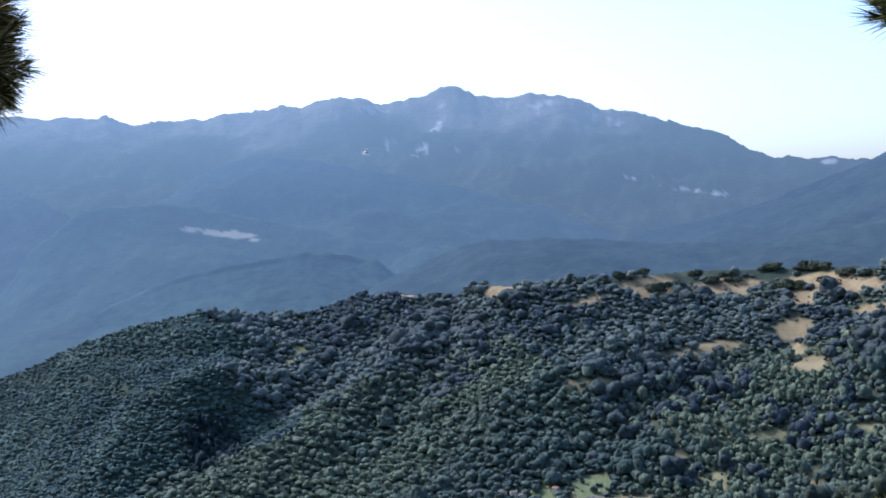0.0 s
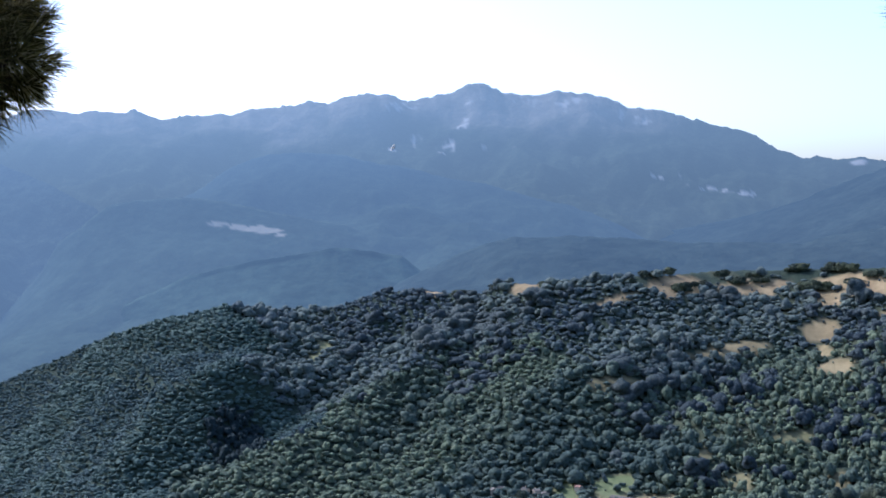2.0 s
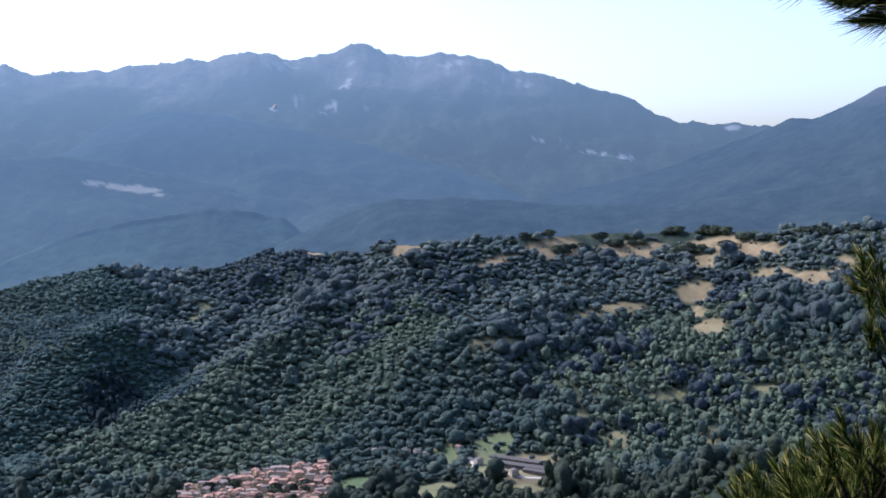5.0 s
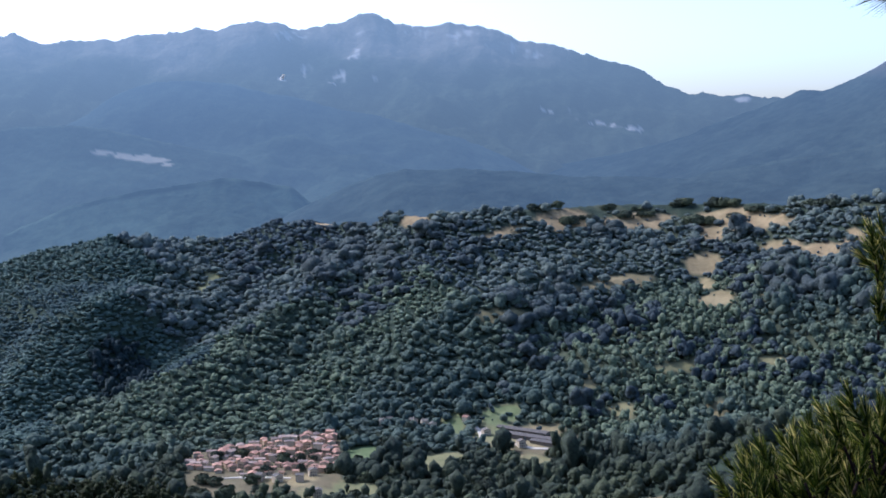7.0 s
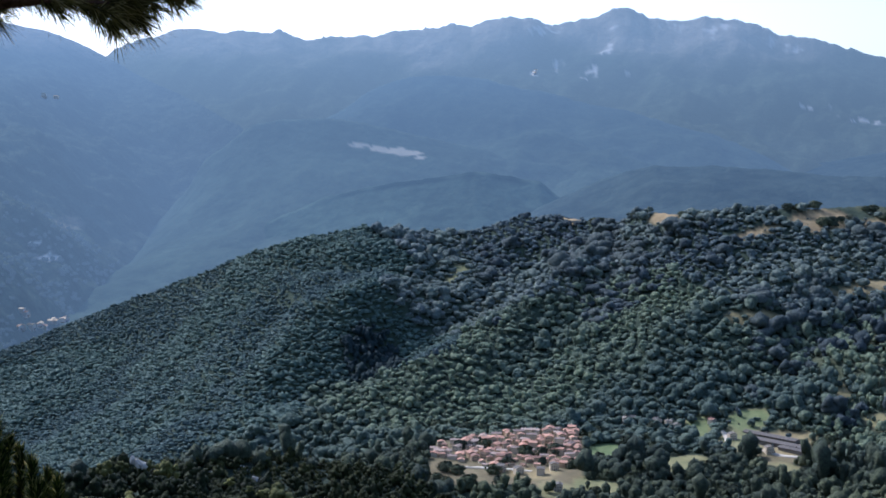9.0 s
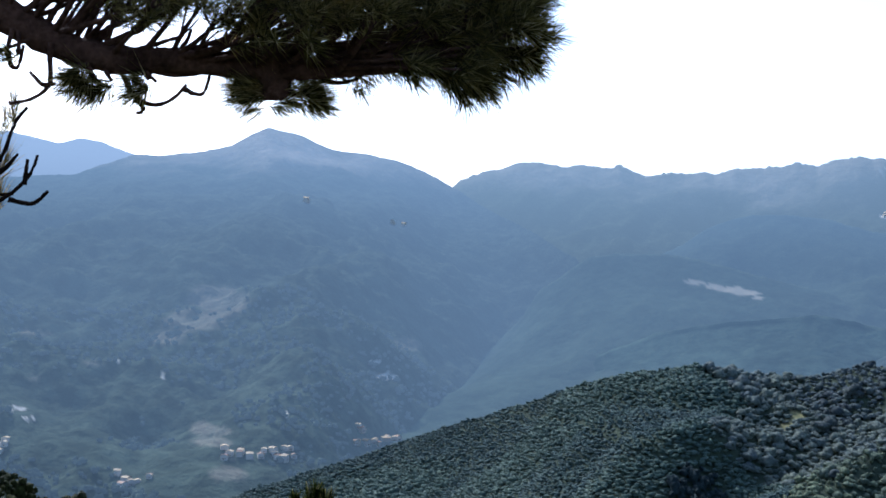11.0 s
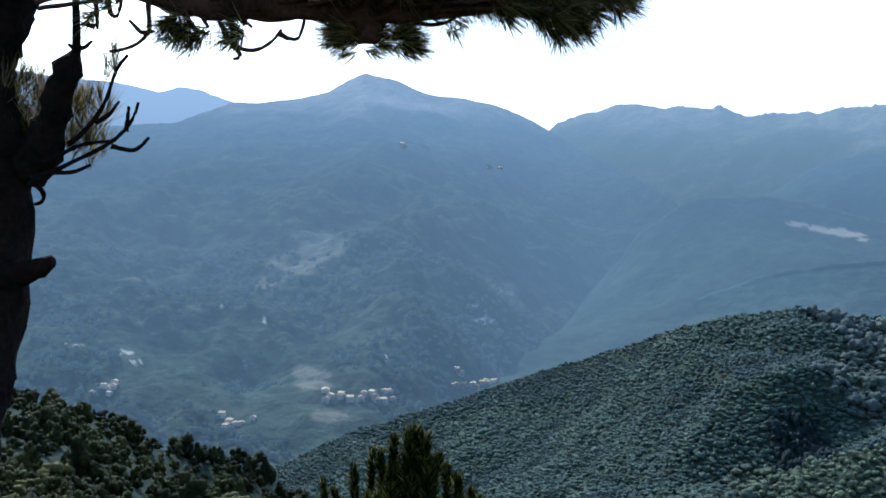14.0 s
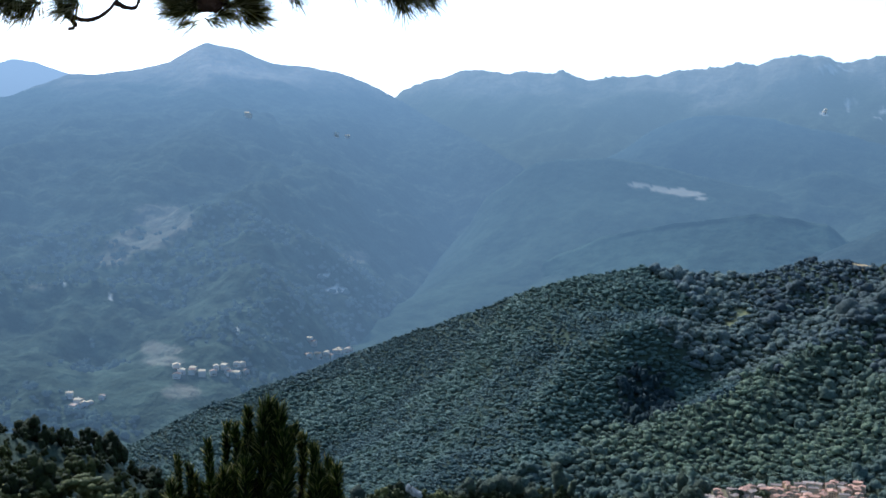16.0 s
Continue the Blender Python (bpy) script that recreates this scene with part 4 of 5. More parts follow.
M_WHITE = grainy("white_wall", (0.45, 0.42, 0.36), (0.62, 0.58, 0.5), 0.7, 0.9, 0.1, 0.02)
FAR_HOUSE = house_kind(10, 9, 5.5, M_WHITE, M_PALE, FRONT_WINDOWS[:2], "house", "white house on the far valley slopes")
FAR_HOUSE["group"] = "houses of the far valley"
FAR_RED = house_kind(10, 9, 5.0, M_WHITE, M_OLD, FRONT_WINDOWS[:2], "house", "white house with faded tile roof in the far valley")
FAR_RED["group"] = "houses of the far valley"
house_used = set()


def put_house(kind, x, y, z, turn, scale=1.0):
    m = pose(x, y, z, 0, 0, turn) @ Matrix.Diagonal((scale, scale, scale, 1))
    if kind.name not in house_used:
        house_used.add(kind.name)
        kind.matrix_basis = m
        return kind
    made = copy_thing(kind, m)
    made.matrix_basis = m
    return made


spots = []
for _ in range(4000):
    th, r = 1.5 + 6.6 * rng.random(), 820 + 112 * rng.random()
    top_edge = 930 - 12 * max(th - 4.5, 0)
    low_edge = 838 + 8 * max(th - 5, 0) + 6 * (th < 3)
    if not low_edge < r < top_edge:
        continue
    x, y = -r * math.sin(radians(th)), r * math.cos(radians(th))
    if all((x - a) ** 2 + (y - b2) ** 2 > 5.6 ** 2 for a, b2 in spots):
        spots.append((x, y))
for k, (x, y) in enumerate(spots[:125]):
    z = float(height(np.array([x]), np.array([y]))[0])
    put_house(HOUSES[k % 4], x, y, z + 0.7 + 0.05 * (y - 870), [0, 90, 20, 75, 180, -15][k % 6] + 24 * (rng.random() - 0.5), 0.42 + 0.34 * rng.random())
for th, dip, turn in [(-0.6, -12.2, 10), (-0.9, -12.1, 80), (-2.0, -12.2, 30), (-2.5, -12.25, 100), (-2.9, -12.4, 0), (-4.4, -12.05, 60), (-5.3, -12.7, 20), (-1.2, -14.1, 50), (2.4, -15.2, 0), (-6.9, -13.2, 15),
                      (4.2, -14.5, 30), (3.2, -14.5, 90), (2.6, -14.3, 10), (5.0, -14.4, 70)]:
    x, y, z = ray_place(th, dip, 640)
    put_house(PALE_HOUSE if turn != 60 else HOUSES[2], x, y, z + 1.0, turn, 0.62)


def shed(th, dip, turn, w, d, mat):
    x, y, z = ray_place(th, dip, 640)
    ob = house_kind(w, d, 2.2, M_SLATE, mat, [], "farm_shed", "long low farm shed with grey sheet roof", 0.22)
    ob["category"], ob["group"] = "shed", "farm sheds"
    ob.matrix_basis = pose(x, y, z + 0.6, 0, 0, turn)


for th, dip, w, d, mat in ((-7.0, -12.6, 8, 44, M_SLATE), (-7.5, -12.9, 8, 46, M_SLATE), (-8.2, -13.15, 7, 30, M_SLATE), (-9.2, -13.2, 6, 12, M_PALE)):
    shed(th, dip, 50, w, d, mat)


def track(name, label, stations, width, mat):
    """A gravel way laid on the ground along bearing and dip stations."""
    P = bend([ray_place(th, dip, 640) for th, dip in stations], 24)
    side = np.gradient(P, axis=0)[:, [1, 0, 2]] * (1, -1, 0)
    side /= np.linalg.norm(side, axis=1, keepdims=True)
    L, R = P + side * width / 2, P - side * width / 2
    for Q in (L, R):
        Q[:, 2] = height(Q[:, 0], Q[:, 1]) + 0.5
    V = np.concatenate([L, R, L - (0, 0, 2.5), R - (0, 0, 2.5)])
    F = []
    for k in range(23):
        for a, c in ((0, 24), (48, 0), (24, 72)):
            F += [(a + k, c + k, c + k + 1), (a + k, c + k + 1, a + k + 1)]
    return tagged(new(name, fast_mesh(name, V, F, mat)), label, "path", kind="structure")


track("road", "pale gravel lane climbing through green fields", [(-4.45, -11.9), (-4.7, -12.2), (-5.0, -12.5), (-5.15, -12.8)], 4, M_TRACK)
track("road", "pale village street below the houses", [(7.0, -14.2), (6.1, -14.25), (5.0, -14.3), (3.6, -14.4)], 3, M_TRACK)
track("road", "pale gravel lane beside the sheds", [(-6.6, -13.1), (-7.5, -13.3), (-8.6, -13.35), (-9.3, -13.2)], 4, M_TRACK)

def far_ground(x, y):
    """Height of whatever slope lies uppermost at a far place."""
    z, th, r = height(x, y), bearing(x, y), np.hypot(x, y)
    for th0, RR, Z in GRIDS.values():
        i = np.round((th - th0[0]) / (th0[1] - th0[0])).astype(int)
        for n in np.flatnonzero((i >= 0) & (i < len(th0))):
            z[n] = max(z[n], np.interp(r[n], RR[i[n]], Z[i[n]], -999, -999))
    return z


# hamlets far down the valley and on the slopes
for th, el, turn, s in [(31.7, -8.4, 0, 1.2), (31.2, -8.3, 90, 1.1), (30.2, -8.25, 20, 1.0), (29.8, -8.2, 80, 1.2), (29.3, -8.1, 10, 1.0), (26.1, -7.8, 30, 1.0), (25.7, -7.75, 80, 1.3), (25.3, -7.6, 0, 1.1),
                        (24.9, -7.55, 70, 1.0), (24.4, -7.5, 20, 1.1), (36.1, -9.6, 80, 1.2), (35.6, -9.65, 15, 1.0), (41.6, -8.05, 85, 1.1), (41.2, -8.1, 5, 1.0), (24.9, 2.1, 0, 1.2), (24.4, 2.1, 80, 1.2), (28.8, 2.9, 85, 1.5), (3.6, 3.25, 85, 1.2)]:
    r = np.arange(1500.0, 4400, 4.0)
    a = radians(th)
    zs = far_ground(-r * math.sin(a), r * math.cos(a))
    k = int(np.argmax(zs >= r * math.tan(radians(el))))
    for extra in range(3 if el < 0 else 2):
        across, along_ = (0, 0) if extra == 0 else (34 * (rng.random() - 0.5), 40 * (rng.random() - 0.5))
        x = -(r[k] + along_) * math.sin(a) + across * math.cos(a)
        y = (r[k] + along_) * math.cos(a) + across * math.sin(a)
        put_house((FAR_HOUSE, FAR_RED)[extra == 2], x, y, float(far_ground(np.array([x]), np.array([y]))[0]) + 1.2, turn + 40 * rng.random(), s * (0.7 + 0.35 * rng.random()))

# ---- the pines beside the lookout ----


def spot(th, el, dist, eye=0.0):
    """A place by bearing, height angle and distance from the lookout's eye."""
    a, e = radians(th), radians(el)
    return np.array([-dist * math.sin(a) * math.cos(e), dist * math.cos(a) * math.cos(e), dist * math.sin(e) + eye])


def unit(v):
    v = np.asarray(v, float)
    return v / (np.linalg.norm(v) + 1e-9)


def jitter(size):
    return size * (rng.random(3) - 0.5)


def tuft(heap, base, way, length, count, needle, open_angle=(25, 70), width=0.0016):
    """A shoot of needles: they leave it slanting forward, on all sides."""
    way = unit(way)
    side = unit(np.cross(way, (0.3, 0.5, 0.81)))
    up = np.cross(side, way)
    s = rng.random(count) ** 0.8
    a = rng.random(count) * 6.283
    o = np.radians(open_angle[1] + (open_angle[0] - open_angle[1]) * s + 16 * (rng.random(count) - 0.5))
    out = np.cos(a)[:, None] * side + np.sin(a)[:, None] * up
    d = np.cos(o)[:, None] * way + np.sin(o)[:, None] * out
    root = np.asarray(base) + (s * length)[:, None] * way
    nl = needle * (0.7 + 0.5 * rng.random(count))
    tip = root + d * nl[:, None] + np.array([0, 0, -0.12]) * (nl * rng.random(count))[:, None]
    p = np.cross(d, rng.random((count, 3)) - 0.5)
    p /= np.linalg.norm(p, axis=1, keepdims=True) + 1e-9
    q = np.cross(d, p)
    near = root + d * (nl * 0.25)[:, None]
    near = near * 0.4 + root * 0.6
    V = np.stack([near + p * width, near - p * width * 0.5 + q * width * 0.87, near - p * width * 0.5 - q * width * 0.87, tip], 1).reshape(-1, 3)
    i = 4 * np.arange(count)[:, None, None]
    F = (i + np.array([(0, 1, 3), (1, 2, 3), (2, 0, 3)])[None]).reshape(-1, 3)
    heap.add(V, F)


def under(ob, root):
    ob.matrix_basis = root.matrix_basis.inverted()
    return ob


def grown(root, name, wood, leaves, label=""):
    """A bough with its needles, as a part of the tree."""
    ob = under(wood.part(name, M_LIMB if name in ("limb", "branch") else M_BARK, root, label), root)
    if leaves.n:
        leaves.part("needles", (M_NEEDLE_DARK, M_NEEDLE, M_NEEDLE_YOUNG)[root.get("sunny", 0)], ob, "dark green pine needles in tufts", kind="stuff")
    return ob


def spray(base, way, length, needle, tufts, count, lift=0.25, thick=0.013):
    """A side branch that forks into twigs, each ended by a tuft."""
    wood, leaves = Heap(), Heap()
    way = unit(way)
    end = base + way * length + np.array([0, 0, lift * length * 0.4])
    line = bend([base, base + way * length * 0.55 + jitter(0.05), end], 7)
    wood.add(*tube(line, np.linspace(thick, 0.004, 7), 5, 0.2))
    for k in range(tufts):
        p = line[2 + int(4 * (k + rng.random()) / tufts)]
        w = unit(way + jitter(1.1) + np.array([0, 0, lift]))
        q = p + w * (0.04 + 0.12 * rng.random())
        wood.add(*tube([p, (p + q) / 2 + jitter(0.01), q], [0.006, 0.005, 0.004], 4))
        tuft(leaves, q, w, 0.06 + 0.05 * rng.random(), count, needle)
    tuft(leaves, end, way + np.array([0, 0, lift]), 0.08, count, needle)
    return wood, leaves


def ground_at(p):
    return float(height(np.array([p[0]]), np.array([p[1]]))[0])


def rooted(label, at):
    root = tagged(new("pine_tree"), label, "tree")
    foot = np.array([at[0], at[1], 0.0])
    foot[2] = ground_at(foot)
    root.matrix_basis = Matrix.Translation(Vector(foot))
    return root, foot


# old pine: trunk, and a long limb reaching across overhead
pine, foot = rooted("old dark pine with a long limb reaching overhead", spot(48.4, 0, 5.25))
trunk = Heap()
T_LINE = [foot - (0, 0, 0.3), spot(48.3, -16, 5.2), spot(47.4, -9, 5.2), spot(46.5, -4.5, 5.2), spot(46.35, 0, 5.2), spot(46.5, 2.5, 5.2), spot(47.2, 4.8, 5.25), spot(46.95, 6.2, 5.25), spot(46.3, 8, 5.3), spot(46.0, 9.4, 5.3), spot(45.6, 13, 5.4), spot(45.2, 18, 5.5), spot(45.4, 27, 5.9)]
trunk.add(*tube(bend(T_LINE, 56), np.linspace(0.165, 0.115, 56), 16, 0.24))
under(trunk.part("trunk", M_BARK, pine, "rough dark brown pine bark"), pine)
limb = Heap()
L_LINE = bend([spot(45.6, 12.6, 5.3), spot(44, 11.2, 5.1), spot(41.4, 9.8, 5.0), spot(39.4, 9.0, 4.95), spot(37.3, 8.65, 4.9), spot(34.8, 8.95, 4.9), spot(31.8, 8.7, 4.85), spot(28.5, 8.8, 4.8), spot(25.5, 9.2, 4.8), spot(22.8, 9.6, 4.8), spot(20.9, 10.2, 4.8)], 48)
limb.add(*tube(L_LINE, np.interp(np.arange(48), [0, 18, 30, 47], [0.07, 0.055, 0.035, 0.008]), 10, 0.25))
# bare hooked twigs
for chain in ([(37.2, 8.2), (36.6, 7.1), (36.0, 6.9), (35.4, 6.9), (34.8, 7.3), (34.4, 7.9)], [(34.5, 7.7), (34.1, 7.5), (33.6, 7.5), (33.4, 8.5)], [(36.6, 7.1), (36.2, 6.8), (36.2, 6.55), (36.5, 6.5)],
              [(40.2, 9.2), (40.2, 8.4), (40.1, 7.6), (40.3, 7.1), (41.1, 6.6), (41.8, 6.5)], [(40.1, 7.4), (40.5, 7.4), (41.0, 7.9)], [(40.2, 7.5), (39.9, 7.45)], [(44.8, 8.1), (43.3, 8.4), (42.1, 8.7), (41.0, 9.3)],
              [(44.9, 8.3), (44.1, 8.6), (43.4, 9.1), (42.4, 9.9)], [(42.4, 8.6), (42.35, 8.0), (42.3, 7.4)], [(42.4, 7.5), (43.0, 7.6)], [(41.9, 8.7), (41.75, 8.0), (41.45, 8.0), (41.3, 9.0)], [(38.6, 8.2), (38.1, 7.6), (37.6, 7.5)],
              [(28.9, 8.7), (28.3, 8.4), (27.5, 8.4), (26.9, 8.6), (26.4, 9.0)], [(36.2, 8.4), (35.2, 8.25), (34.2, 8.3), (33.6, 8.5)], [(36.6, 9.2), (35.6, 9.6), (34.6, 10.0)], [(35.8, 9.3), (34.6, 9.3), (33.6, 9.6)], [(34.9, 9.2), (34.5, 9.7), (34.3, 10.3)]):
    P = bend([spot(a, e, 4.9) for a, e in chain], 13)
    limb.add(*tube(P, np.linspace(0.011, 0.006, 13), 6, 0.45))
grown(pine, "limb", limb, Heap(), "long crooked pine limb with dead twigs")
along = unit(spot(20, 10, 4.8) - spot(44, 10, 5))
away = unit(spot(32, 0, 1))
for k in range(110):
    i = int(5 + 42 * (k + 0.5) / 110)
    if 17 < i < 23 and k % 3:
        continue
    reach = np.interp(i, [0, 34, 47], [1.0, 0.72, 0.12])
    w = along * (0.2 + 0.8 * rng.random()) * (1 if i < 36 else 0.35) + away * 1.8 * (rng.random() - 0.5) + np.array([0, 0, 1.0]) * (0.05 + 1.1 * rng.random())
    grown(pine, "branch", *spray(L_LINE[i] + jitter(0.02), w, reach * (0.28 + 0.5 * rng.random()), 0.12, 5, 60))
for k in range(46):
    wood, leaves = Heap(), Heap()
    th = 18.9 + 6.4 * rng.random()
    end = spot(th, np.interp(th, [18.9, 20.5, 23, 25.3], [10.6, 9.4, 9.1, 9.5]) + 4.5 * rng.random() ** 1.4, 4.65 + 0.35 * rng.random())
    start = L_LINE[int(np.clip(46 - 3.2 * (th - 18.9) - 6 * rng.random(), 20, 46))]
    wood.add(*tube(bend([start, (start + end) / 2 + jitter(0.04), end], 6), np.linspace(0.012, 0.005, 6), 5, 0.2))
    for _ in range(3):
        tuft(leaves, end + jitter(0.08), unit(end - start) + along * 0.5 + jitter(0.9), 0.06, 60, 0.115, (20, 65), 0.0019)
    grown(pine, "branch", wood, leaves)
# tufts that hang below the limb
for th, el, n in [(38.9, 8.3, 4), (38.3, 7.9, 4), (37.6, 7.8, 3), (36.0, 8.0, 3), (35.7, 7.9, 2), (42.0, 8.5, 1), (41.5, 8.6, 1), (25.0, 9.4, 3), (24.0, 9.2, 3), (23.2, 8.9, 3), (22.4, 8.8, 4), (21.6, 9.0, 4), (25.8, 9.5, 2), (20.9, 9.5, 3), (20.2, 9.9, 3), (19.6, 10.1, 3), (21.8, 8.8, 3), (26.6, 9.6, 2)]:
    wood, leaves = Heap(), Heap()
    end = spot(th, el, 4.85)
    start = L_LINE[int(np.argmin(np.linalg.norm(L_LINE - spot(th + 0.9, el + 0.8, 4.85), axis=1)))]
    wood.add(*tube(bend([start, (start + end) / 2 + jitter(0.03), end], 6), np.linspace(0.013, 0.006, 6), 5, 0.2))
    side_way = along * (0.75 if th < 30 else -0.7)
    for _ in range(n):
        tuft(leaves, end + jitter(0.05), side_way + jitter(0.9) + np.array([0, 0, -0.3]), 0.06, 60, 0.12, (20, 60), 0.0018)
    grown(pine, "branch", wood, leaves)
# a stout spur under the limb with a brush of needles spread to both sides
wood, leaves = Heap(), Heap()
wood.add(*tube(bend([spot(30.7, 9.6, 4.85), spot(30.55, 8.4, 4.85), spot(30.5, 7.45, 4.85)], 8), np.linspace(0.075, 0.045, 8), 9, 0.4))
for lobe, sense, tufts in (((31.2, 7.75), -1, 24), ((29.3, 7.7), 1, 26), ((30.4, 7.45), 1, 8), ((30.6, 7.45), -1, 8)):
    core = spot(*lobe, 4.85)
    wood.add(*tube(bend([spot(30.5, 8.3, 4.85), (spot(30.5, 8.0, 4.85) + core) / 2, core], 6), np.linspace(0.03, 0.01, 6), 6, 0.3))
    for k in range(tufts):
        a = 0.95 - 1.6 * (k + 0.5) / tufts
        w = unit(along * sense * math.cos(a) + np.array([0, 0, math.sin(a) * 0.8]) + away * 0.9 * (rng.random() - 0.5))
        tuft(leaves, core + jitter(0.07), w, 0.05, 40, 0.085 + 0.05 * rng.random(), (8, 45), 0.0014)
grown(pine, "branch", wood, leaves, "stout spur with a round brush of needles")
# side stem with its own tufts and bare curved twigs
stem, leaves = Heap(), Heap()
stem.add(*tube(bend([spot(45.2, 1.0, 5.15), spot(44.4, 2.2, 5.1), spot(43.95, 3.6, 5.05), spot(43.6, 5.3, 5.0), spot(43.15, 6.4, 5.0)], 18), np.interp(np.arange(18), [0, 9, 14, 17], [0.085, 0.06, 0.055, 0.02]), 9, 0.5))
stem.add(*tube([spot(43.15, 6.3, 5.0), spot(43.2, 7.7, 5.0), spot(43.3, 9.3, 5.0), spot(43.35, 11.5, 5.0)], [0.019, 0.015, 0.014, 0.013], 7, 0.25))
for chain in ([(45.0, 0.6), (44.1, 1.2), (42.8, 1.9), (41.5, 2.6), (40.7, 3.5), (40.5, 4.4)], [(41.0, 3.1), (40.92, 3.7), (40.9, 4.2)], [(44.4, 1.6), (43.7, 2.0), (42.8, 2.5), (41.4, 2.7)], [(41.6, 2.45), (41.0, 2.3), (40.5, 2.3), (40.0, 2.9)], [(44.9, 0.9), (44.0, 1.2), (43.2, 1.2), (42.4, 1.6)],
              [(43.4, 2.4), (42.7, 3.0), (41.8, 4.3), (41.6, 5.6), (41.0, 6.4)], [(42.3, 3.4), (41.7, 3.8), (41.3, 4.4)], [(44.6, 0.6), (44.3, 0.3), (44.35, -0.1), (44.7, -0.2)], [(43.1, 6.5), (42.8, 6.6), (42.5, 6.9)], [(43.2, 6.5), (43.5, 6.7)]):
    stem.add(*tube(bend([spot(a, e, 5.0) for a, e in chain], 12), np.linspace(0.011, 0.006, 12), 5, 0.4))
for k in range(52):
    th, el = (43.9 + 2.4 * rng.random(), 1.8 + 2.6 * rng.random()) if k < 34 else (41.9 + 1.7 * rng.random(), 1.2 + 2.4 * rng.random())
    tuft(leaves, spot(th, el, 5.1 + 0.3 * rng.random()), (0.1 + 0.6 * (rng.random() - 0.5), 0.3 * (rng.random() - 0.5), 1), 0.09, 48, 0.125, (10, 42), 0.0015)
for th, el in [(41.7, 5.2), (41.5, 5.7), (41.9, 4.9)]:
    tuft(leaves, spot(th, el, 5.0), (-0.1 + 0.4 * (rng.random() - 0.5), 0.2, 1), 0.08, 38, 0.13, (8, 45), 0.0014)
grown(pine, "side_stem", stem, leaves, "broken side stem with bare curved twigs")
stub = Heap()
stub.add(*tube([spot(46.0, -3.4, 5.1), spot(45.2, -3.1, 5.08), spot(44.5, -2.9, 5.05), spot(43.9, -2.6, 5.0)], [0.07, 0.055, 0.04, 0.022], 8, 0.6))
grown(pine, "stub", stub, Heap(), "snapped branch stub")

# bushy pine on the other side; heights seen from the first standing place
EYE = 0.31
bush, foot = rooted("bushy green pine with dense low branches", spot(-31.5, 0, 4.7))
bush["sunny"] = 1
top = foot.copy()
top[2] = 2.6
trunk = Heap()
trunk.add(*tube(bend([foot - (0, 0, 0.2), (foot + top) / 2 + (0.03, 0.02, 0), top], 24), np.linspace(0.10, 0.02, 24), 10, 0.2))
under(trunk.part("trunk", M_BARK, bush), bush)
TIPS = [(-22.7, -6.6, 4.4), (-23.2, -5.9, 4.5), (-23.0, -7.6, 4.3), (-23.9, -6.6, 4.4), (-24.9, 1.6, 4.5), (-25.5, 2.2, 4.5), (-21.0, 7.9, 4.5), (-22.0, 7.8, 4.4), (-20.4, 8.1, 4.5), (-23.2, 7.4, 4.5), (-22.0, 9.2, 4.6), (-24.2, 8.4, 4.4), (-23.2, 8.9, 4.5), (-24.8, 7.8, 4.5)]
for k in range(150):
    th = -15.3 - (9.7 if k < 120 else 16) * ((k % 120 + rng.random()) / (120 if k < 120 else 30))
    crest = np.interp(-th, [14.6, 15.6, 17.2, 18.8, 21, 32], [-20.2, -18.6, -16.2, -14.7, -13.9, -13.3])
    TIPS.append((th, crest - 7.5 * rng.random() ** 1.3, 3.7 + 1.2 * rng.random()))
for th, el, dist in TIPS:
    end = spot(th, el, dist, EYE)
    gap = np.hypot(*(end - foot)[:2])
    start = np.array([foot[0], foot[1], max(end[2] - 0.3 * gap, foot[2] + 0.25)])
    wood, leaves = Heap(), Heap()
    line = bend([start, start * 0.45 + end * 0.55 - (0, 0, 0.05 * gap), end], 12)
    wood.add(*tube(line, np.linspace(0.014, 0.004, 12), 6, 0.2))
    sky_tip = el > 5
    for j in range(8 if sky_tip else 20):
        p = line[11 - int(6.5 * rng.random())] + jitter(0.06 if sky_tip else 0.13)
        w = unit(unit(end - start) * (1.0 if sky_tip else 0.2) + jitter(0.7 if sky_tip else 1.0) + np.array([0, 0, 0.1 if sky_tip else 1.0]))
        q = p + w * (0.02 + 0.10 * rng.random())
        wood.add(*tube([p, (p + q) / 2, q], [0.006, 0.005, 0.004], 4))
        tuft(leaves, q, w, 0.1, 70 if sky_tip else 64, 0.115 if sky_tip else 0.07, (10, 46) if sky_tip else (8, 42), 0.0024)
    grown(bush, "bough", wood, leaves)


# young pine below the lookout with upright shoots
tip = spot(28.7, -8.7, 9.0)
young, foot = rooted("young pine top with upright green shoots", tip)
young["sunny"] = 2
trunk = Heap()
trunk.add(*tube(bend([foot - (0, 0, 0.2), (foot + tip) / 2, tip - (0, 0, 0.5)], 16), np.linspace(0.09, 0.02, 16), 8, 0.2))
under(trunk.part("trunk", M_BARK, young), young)
SHOOTS = [(28.1, -9.5, 0.07), (27.4, -9.7, 0.075), (27.75, -9.6, 0.07), (28.8, -9.8, 0.05), (29.8, -10.5, 0.045), (29.3, -10.5, 0.04), (30.5, -11.2, 0.045), (26.8, -10.5, 0.045), (26.2, -11.0, 0.05), (25.8, -11.5, 0.05),
          (25.2, -12.0, 0.05), (24.7, -12.4, 0.05), (31.9, -11.9, 0.04), (31.4, -12.2, 0.04), (28.6, -10.9, 0.07), (27.1, -11.0, 0.07)]
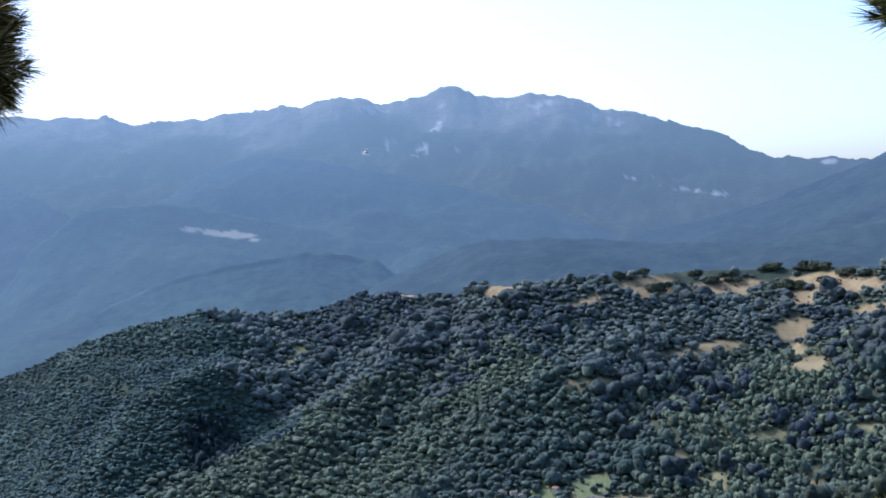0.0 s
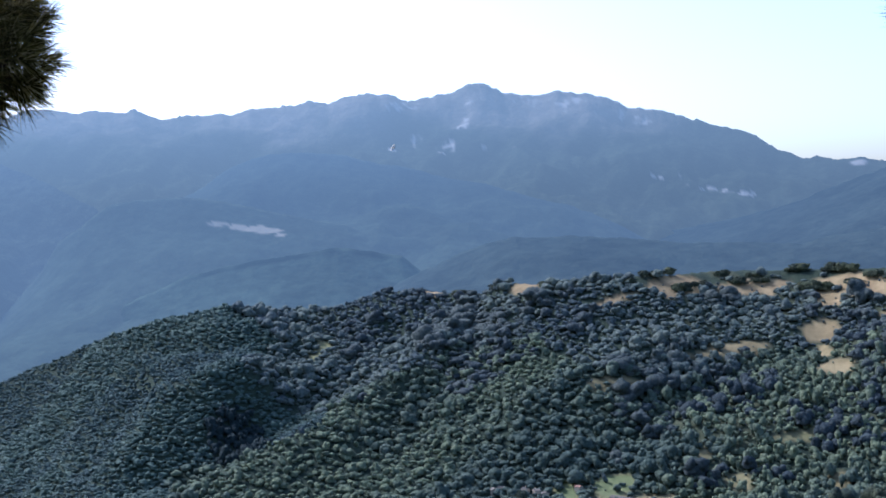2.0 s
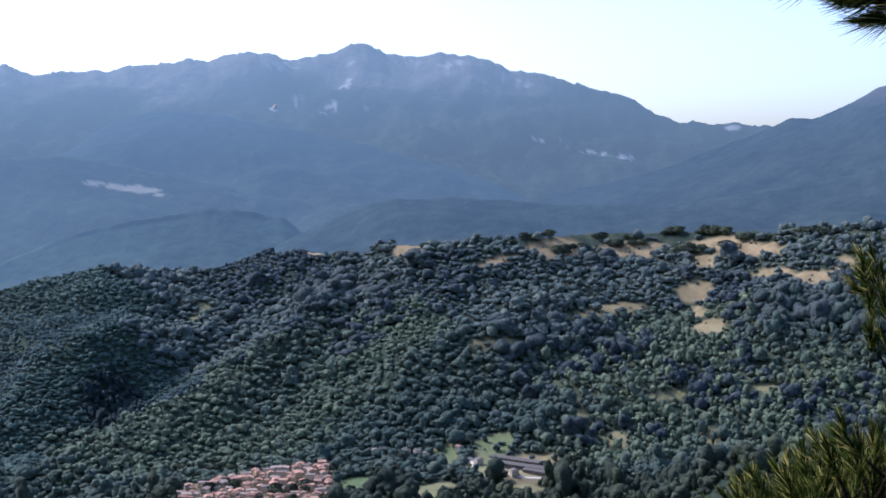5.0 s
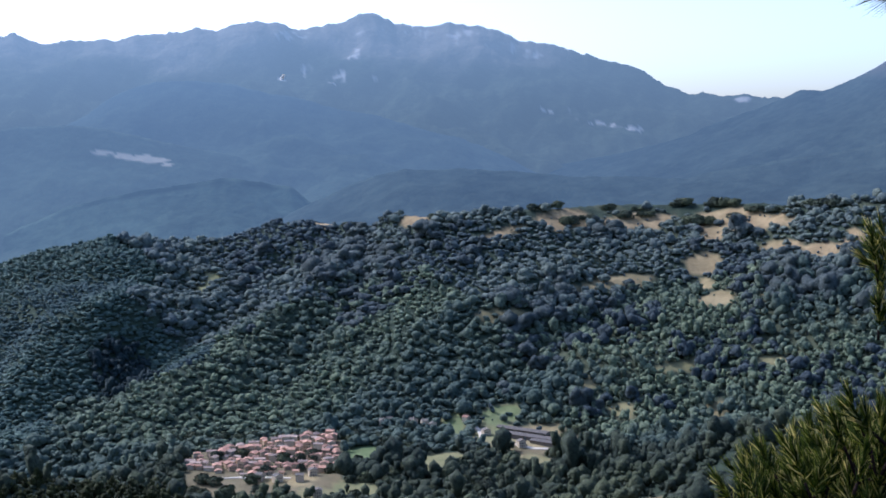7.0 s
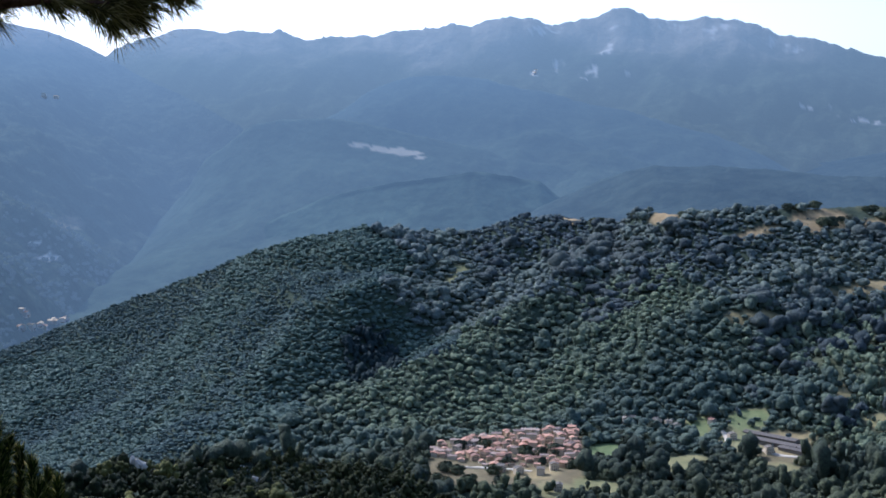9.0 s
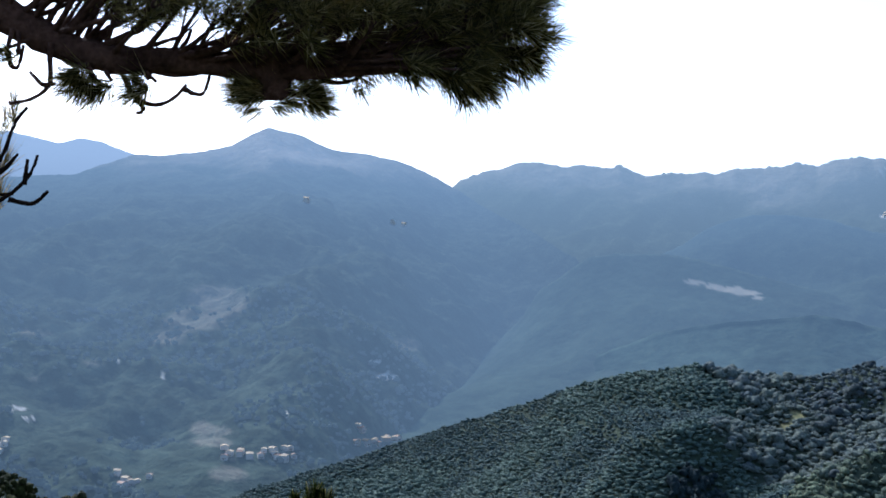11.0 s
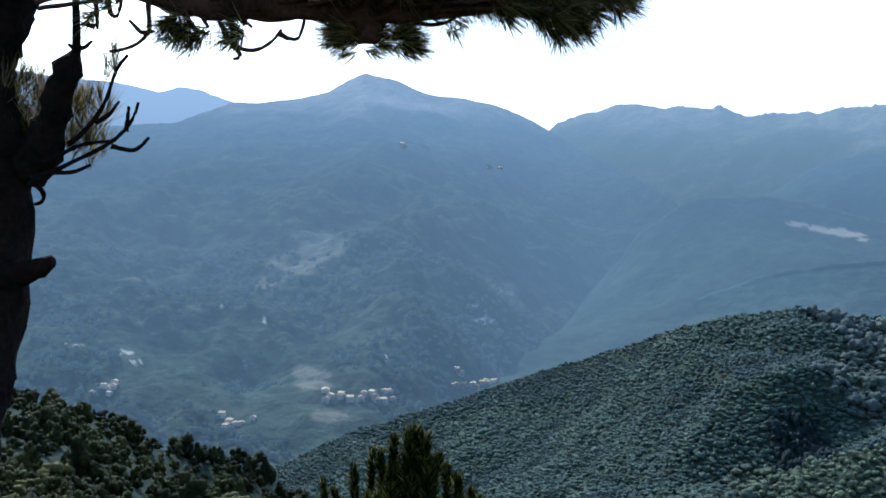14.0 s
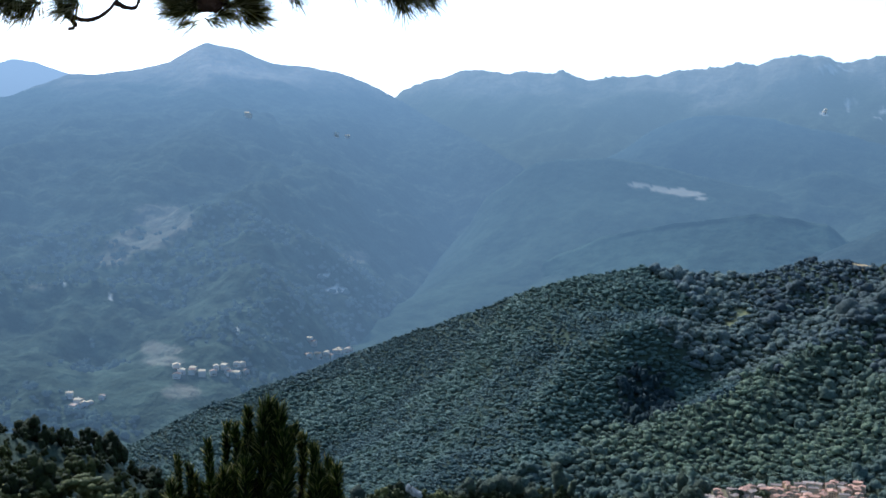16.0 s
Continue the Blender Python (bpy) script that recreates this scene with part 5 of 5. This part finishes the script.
for k in range(66):
    th = 24.4 + 8 * rng.random()
    SHOOTS.append((th, np.interp(th, [24.4, 26, 27.6, 29, 31, 32.4], [-13, -12, -11, -11.2, -12.3, -13]) - 3.5 * rng.random(), 0.045 + 0.03 * rng.random()))
for th, el, fat in SHOOTS:
    p = spot(th, el + 0.1, 8.8 + 0.5 * rng.random())
    lean = unit([0.12 * (p[0] - tip[0]), 0.12 * (p[1] - tip[1]), 1])
    wood, leaves = Heap(), Heap()
    wood.add(*tube(bend([np.array([tip[0], tip[1], p[2] - 0.75]), p - (0, 0, 0.5), p - lean * 0.08], 7), np.linspace(0.02, 0.008, 7), 5, 0.2))
    tuft(leaves, p - lean * (0.46 + fat), lean + jitter(0.06), 0.42, 420, fat * 1.9, (16, 55), 0.006)
    tuft(leaves, p - lean * (0.16 + fat) + jitter(0.03), lean + jitter(0.2), 0.14, 120, fat * 1.9, (16, 60), 0.006)
    grown(young, "shoot", wood, leaves)


# pale rocks breaking through the scrub
def rock_outcrop(th, dip, size, start):
    x, y, z = ray_place(th, dip, start)
    heap = Heap()
    for k in range(6):
        V, F = BALL1
        W = V * (1 + 0.45 * (rng.random(len(V)) - 0.5))[:, None] * size * np.array([0.5 + 0.5 * rng.random(), 0.5, 0.4 + 0.5 * rng.random()])
        W[:, 2] = np.maximum(W[:, 2], -0.3 * size)
        c, q = math.cos(k), math.sin(k)
        W = W @ np.array([[c, q, 0], [-q, c, 0], [0, 0, 1]])
        heap.add(W + np.array([0.9 * size * (k - 2.5) * 0.4, 0.3 * size * (rng.random() - 0.5), 0.4 * size * (2.5 - k) * 0.4]), F)
    ob = heap.part("rock_outcrop", M_ROCK, None, smooth_faces=False)
    ob.matrix_basis = pose(x, y, z + 0.35 * size)
    tagged(ob, "pale weathered rock outcrop among low scrub", "rock", "rock outcrops on the slope")


M_ROCK = grainy("weathered_rock", (0.17, 0.15, 0.115), (0.40, 0.36, 0.29), 1.2, 0.95, 0.8, 0.2, 4)
for th, dip, size in [(16.7, -14.15, 1.4), (16.1, -14.7, 1.6), (17.5, -14.6, 1.1), (19.4, -14.25, 1.0), (21.3, -14.5, 1.1), (18.2, -14.2, 1.0)]:
    rock_outcrop(th, dip, size, 100)
rock_outcrop(-1.9, -17.0, 2.6, 430)
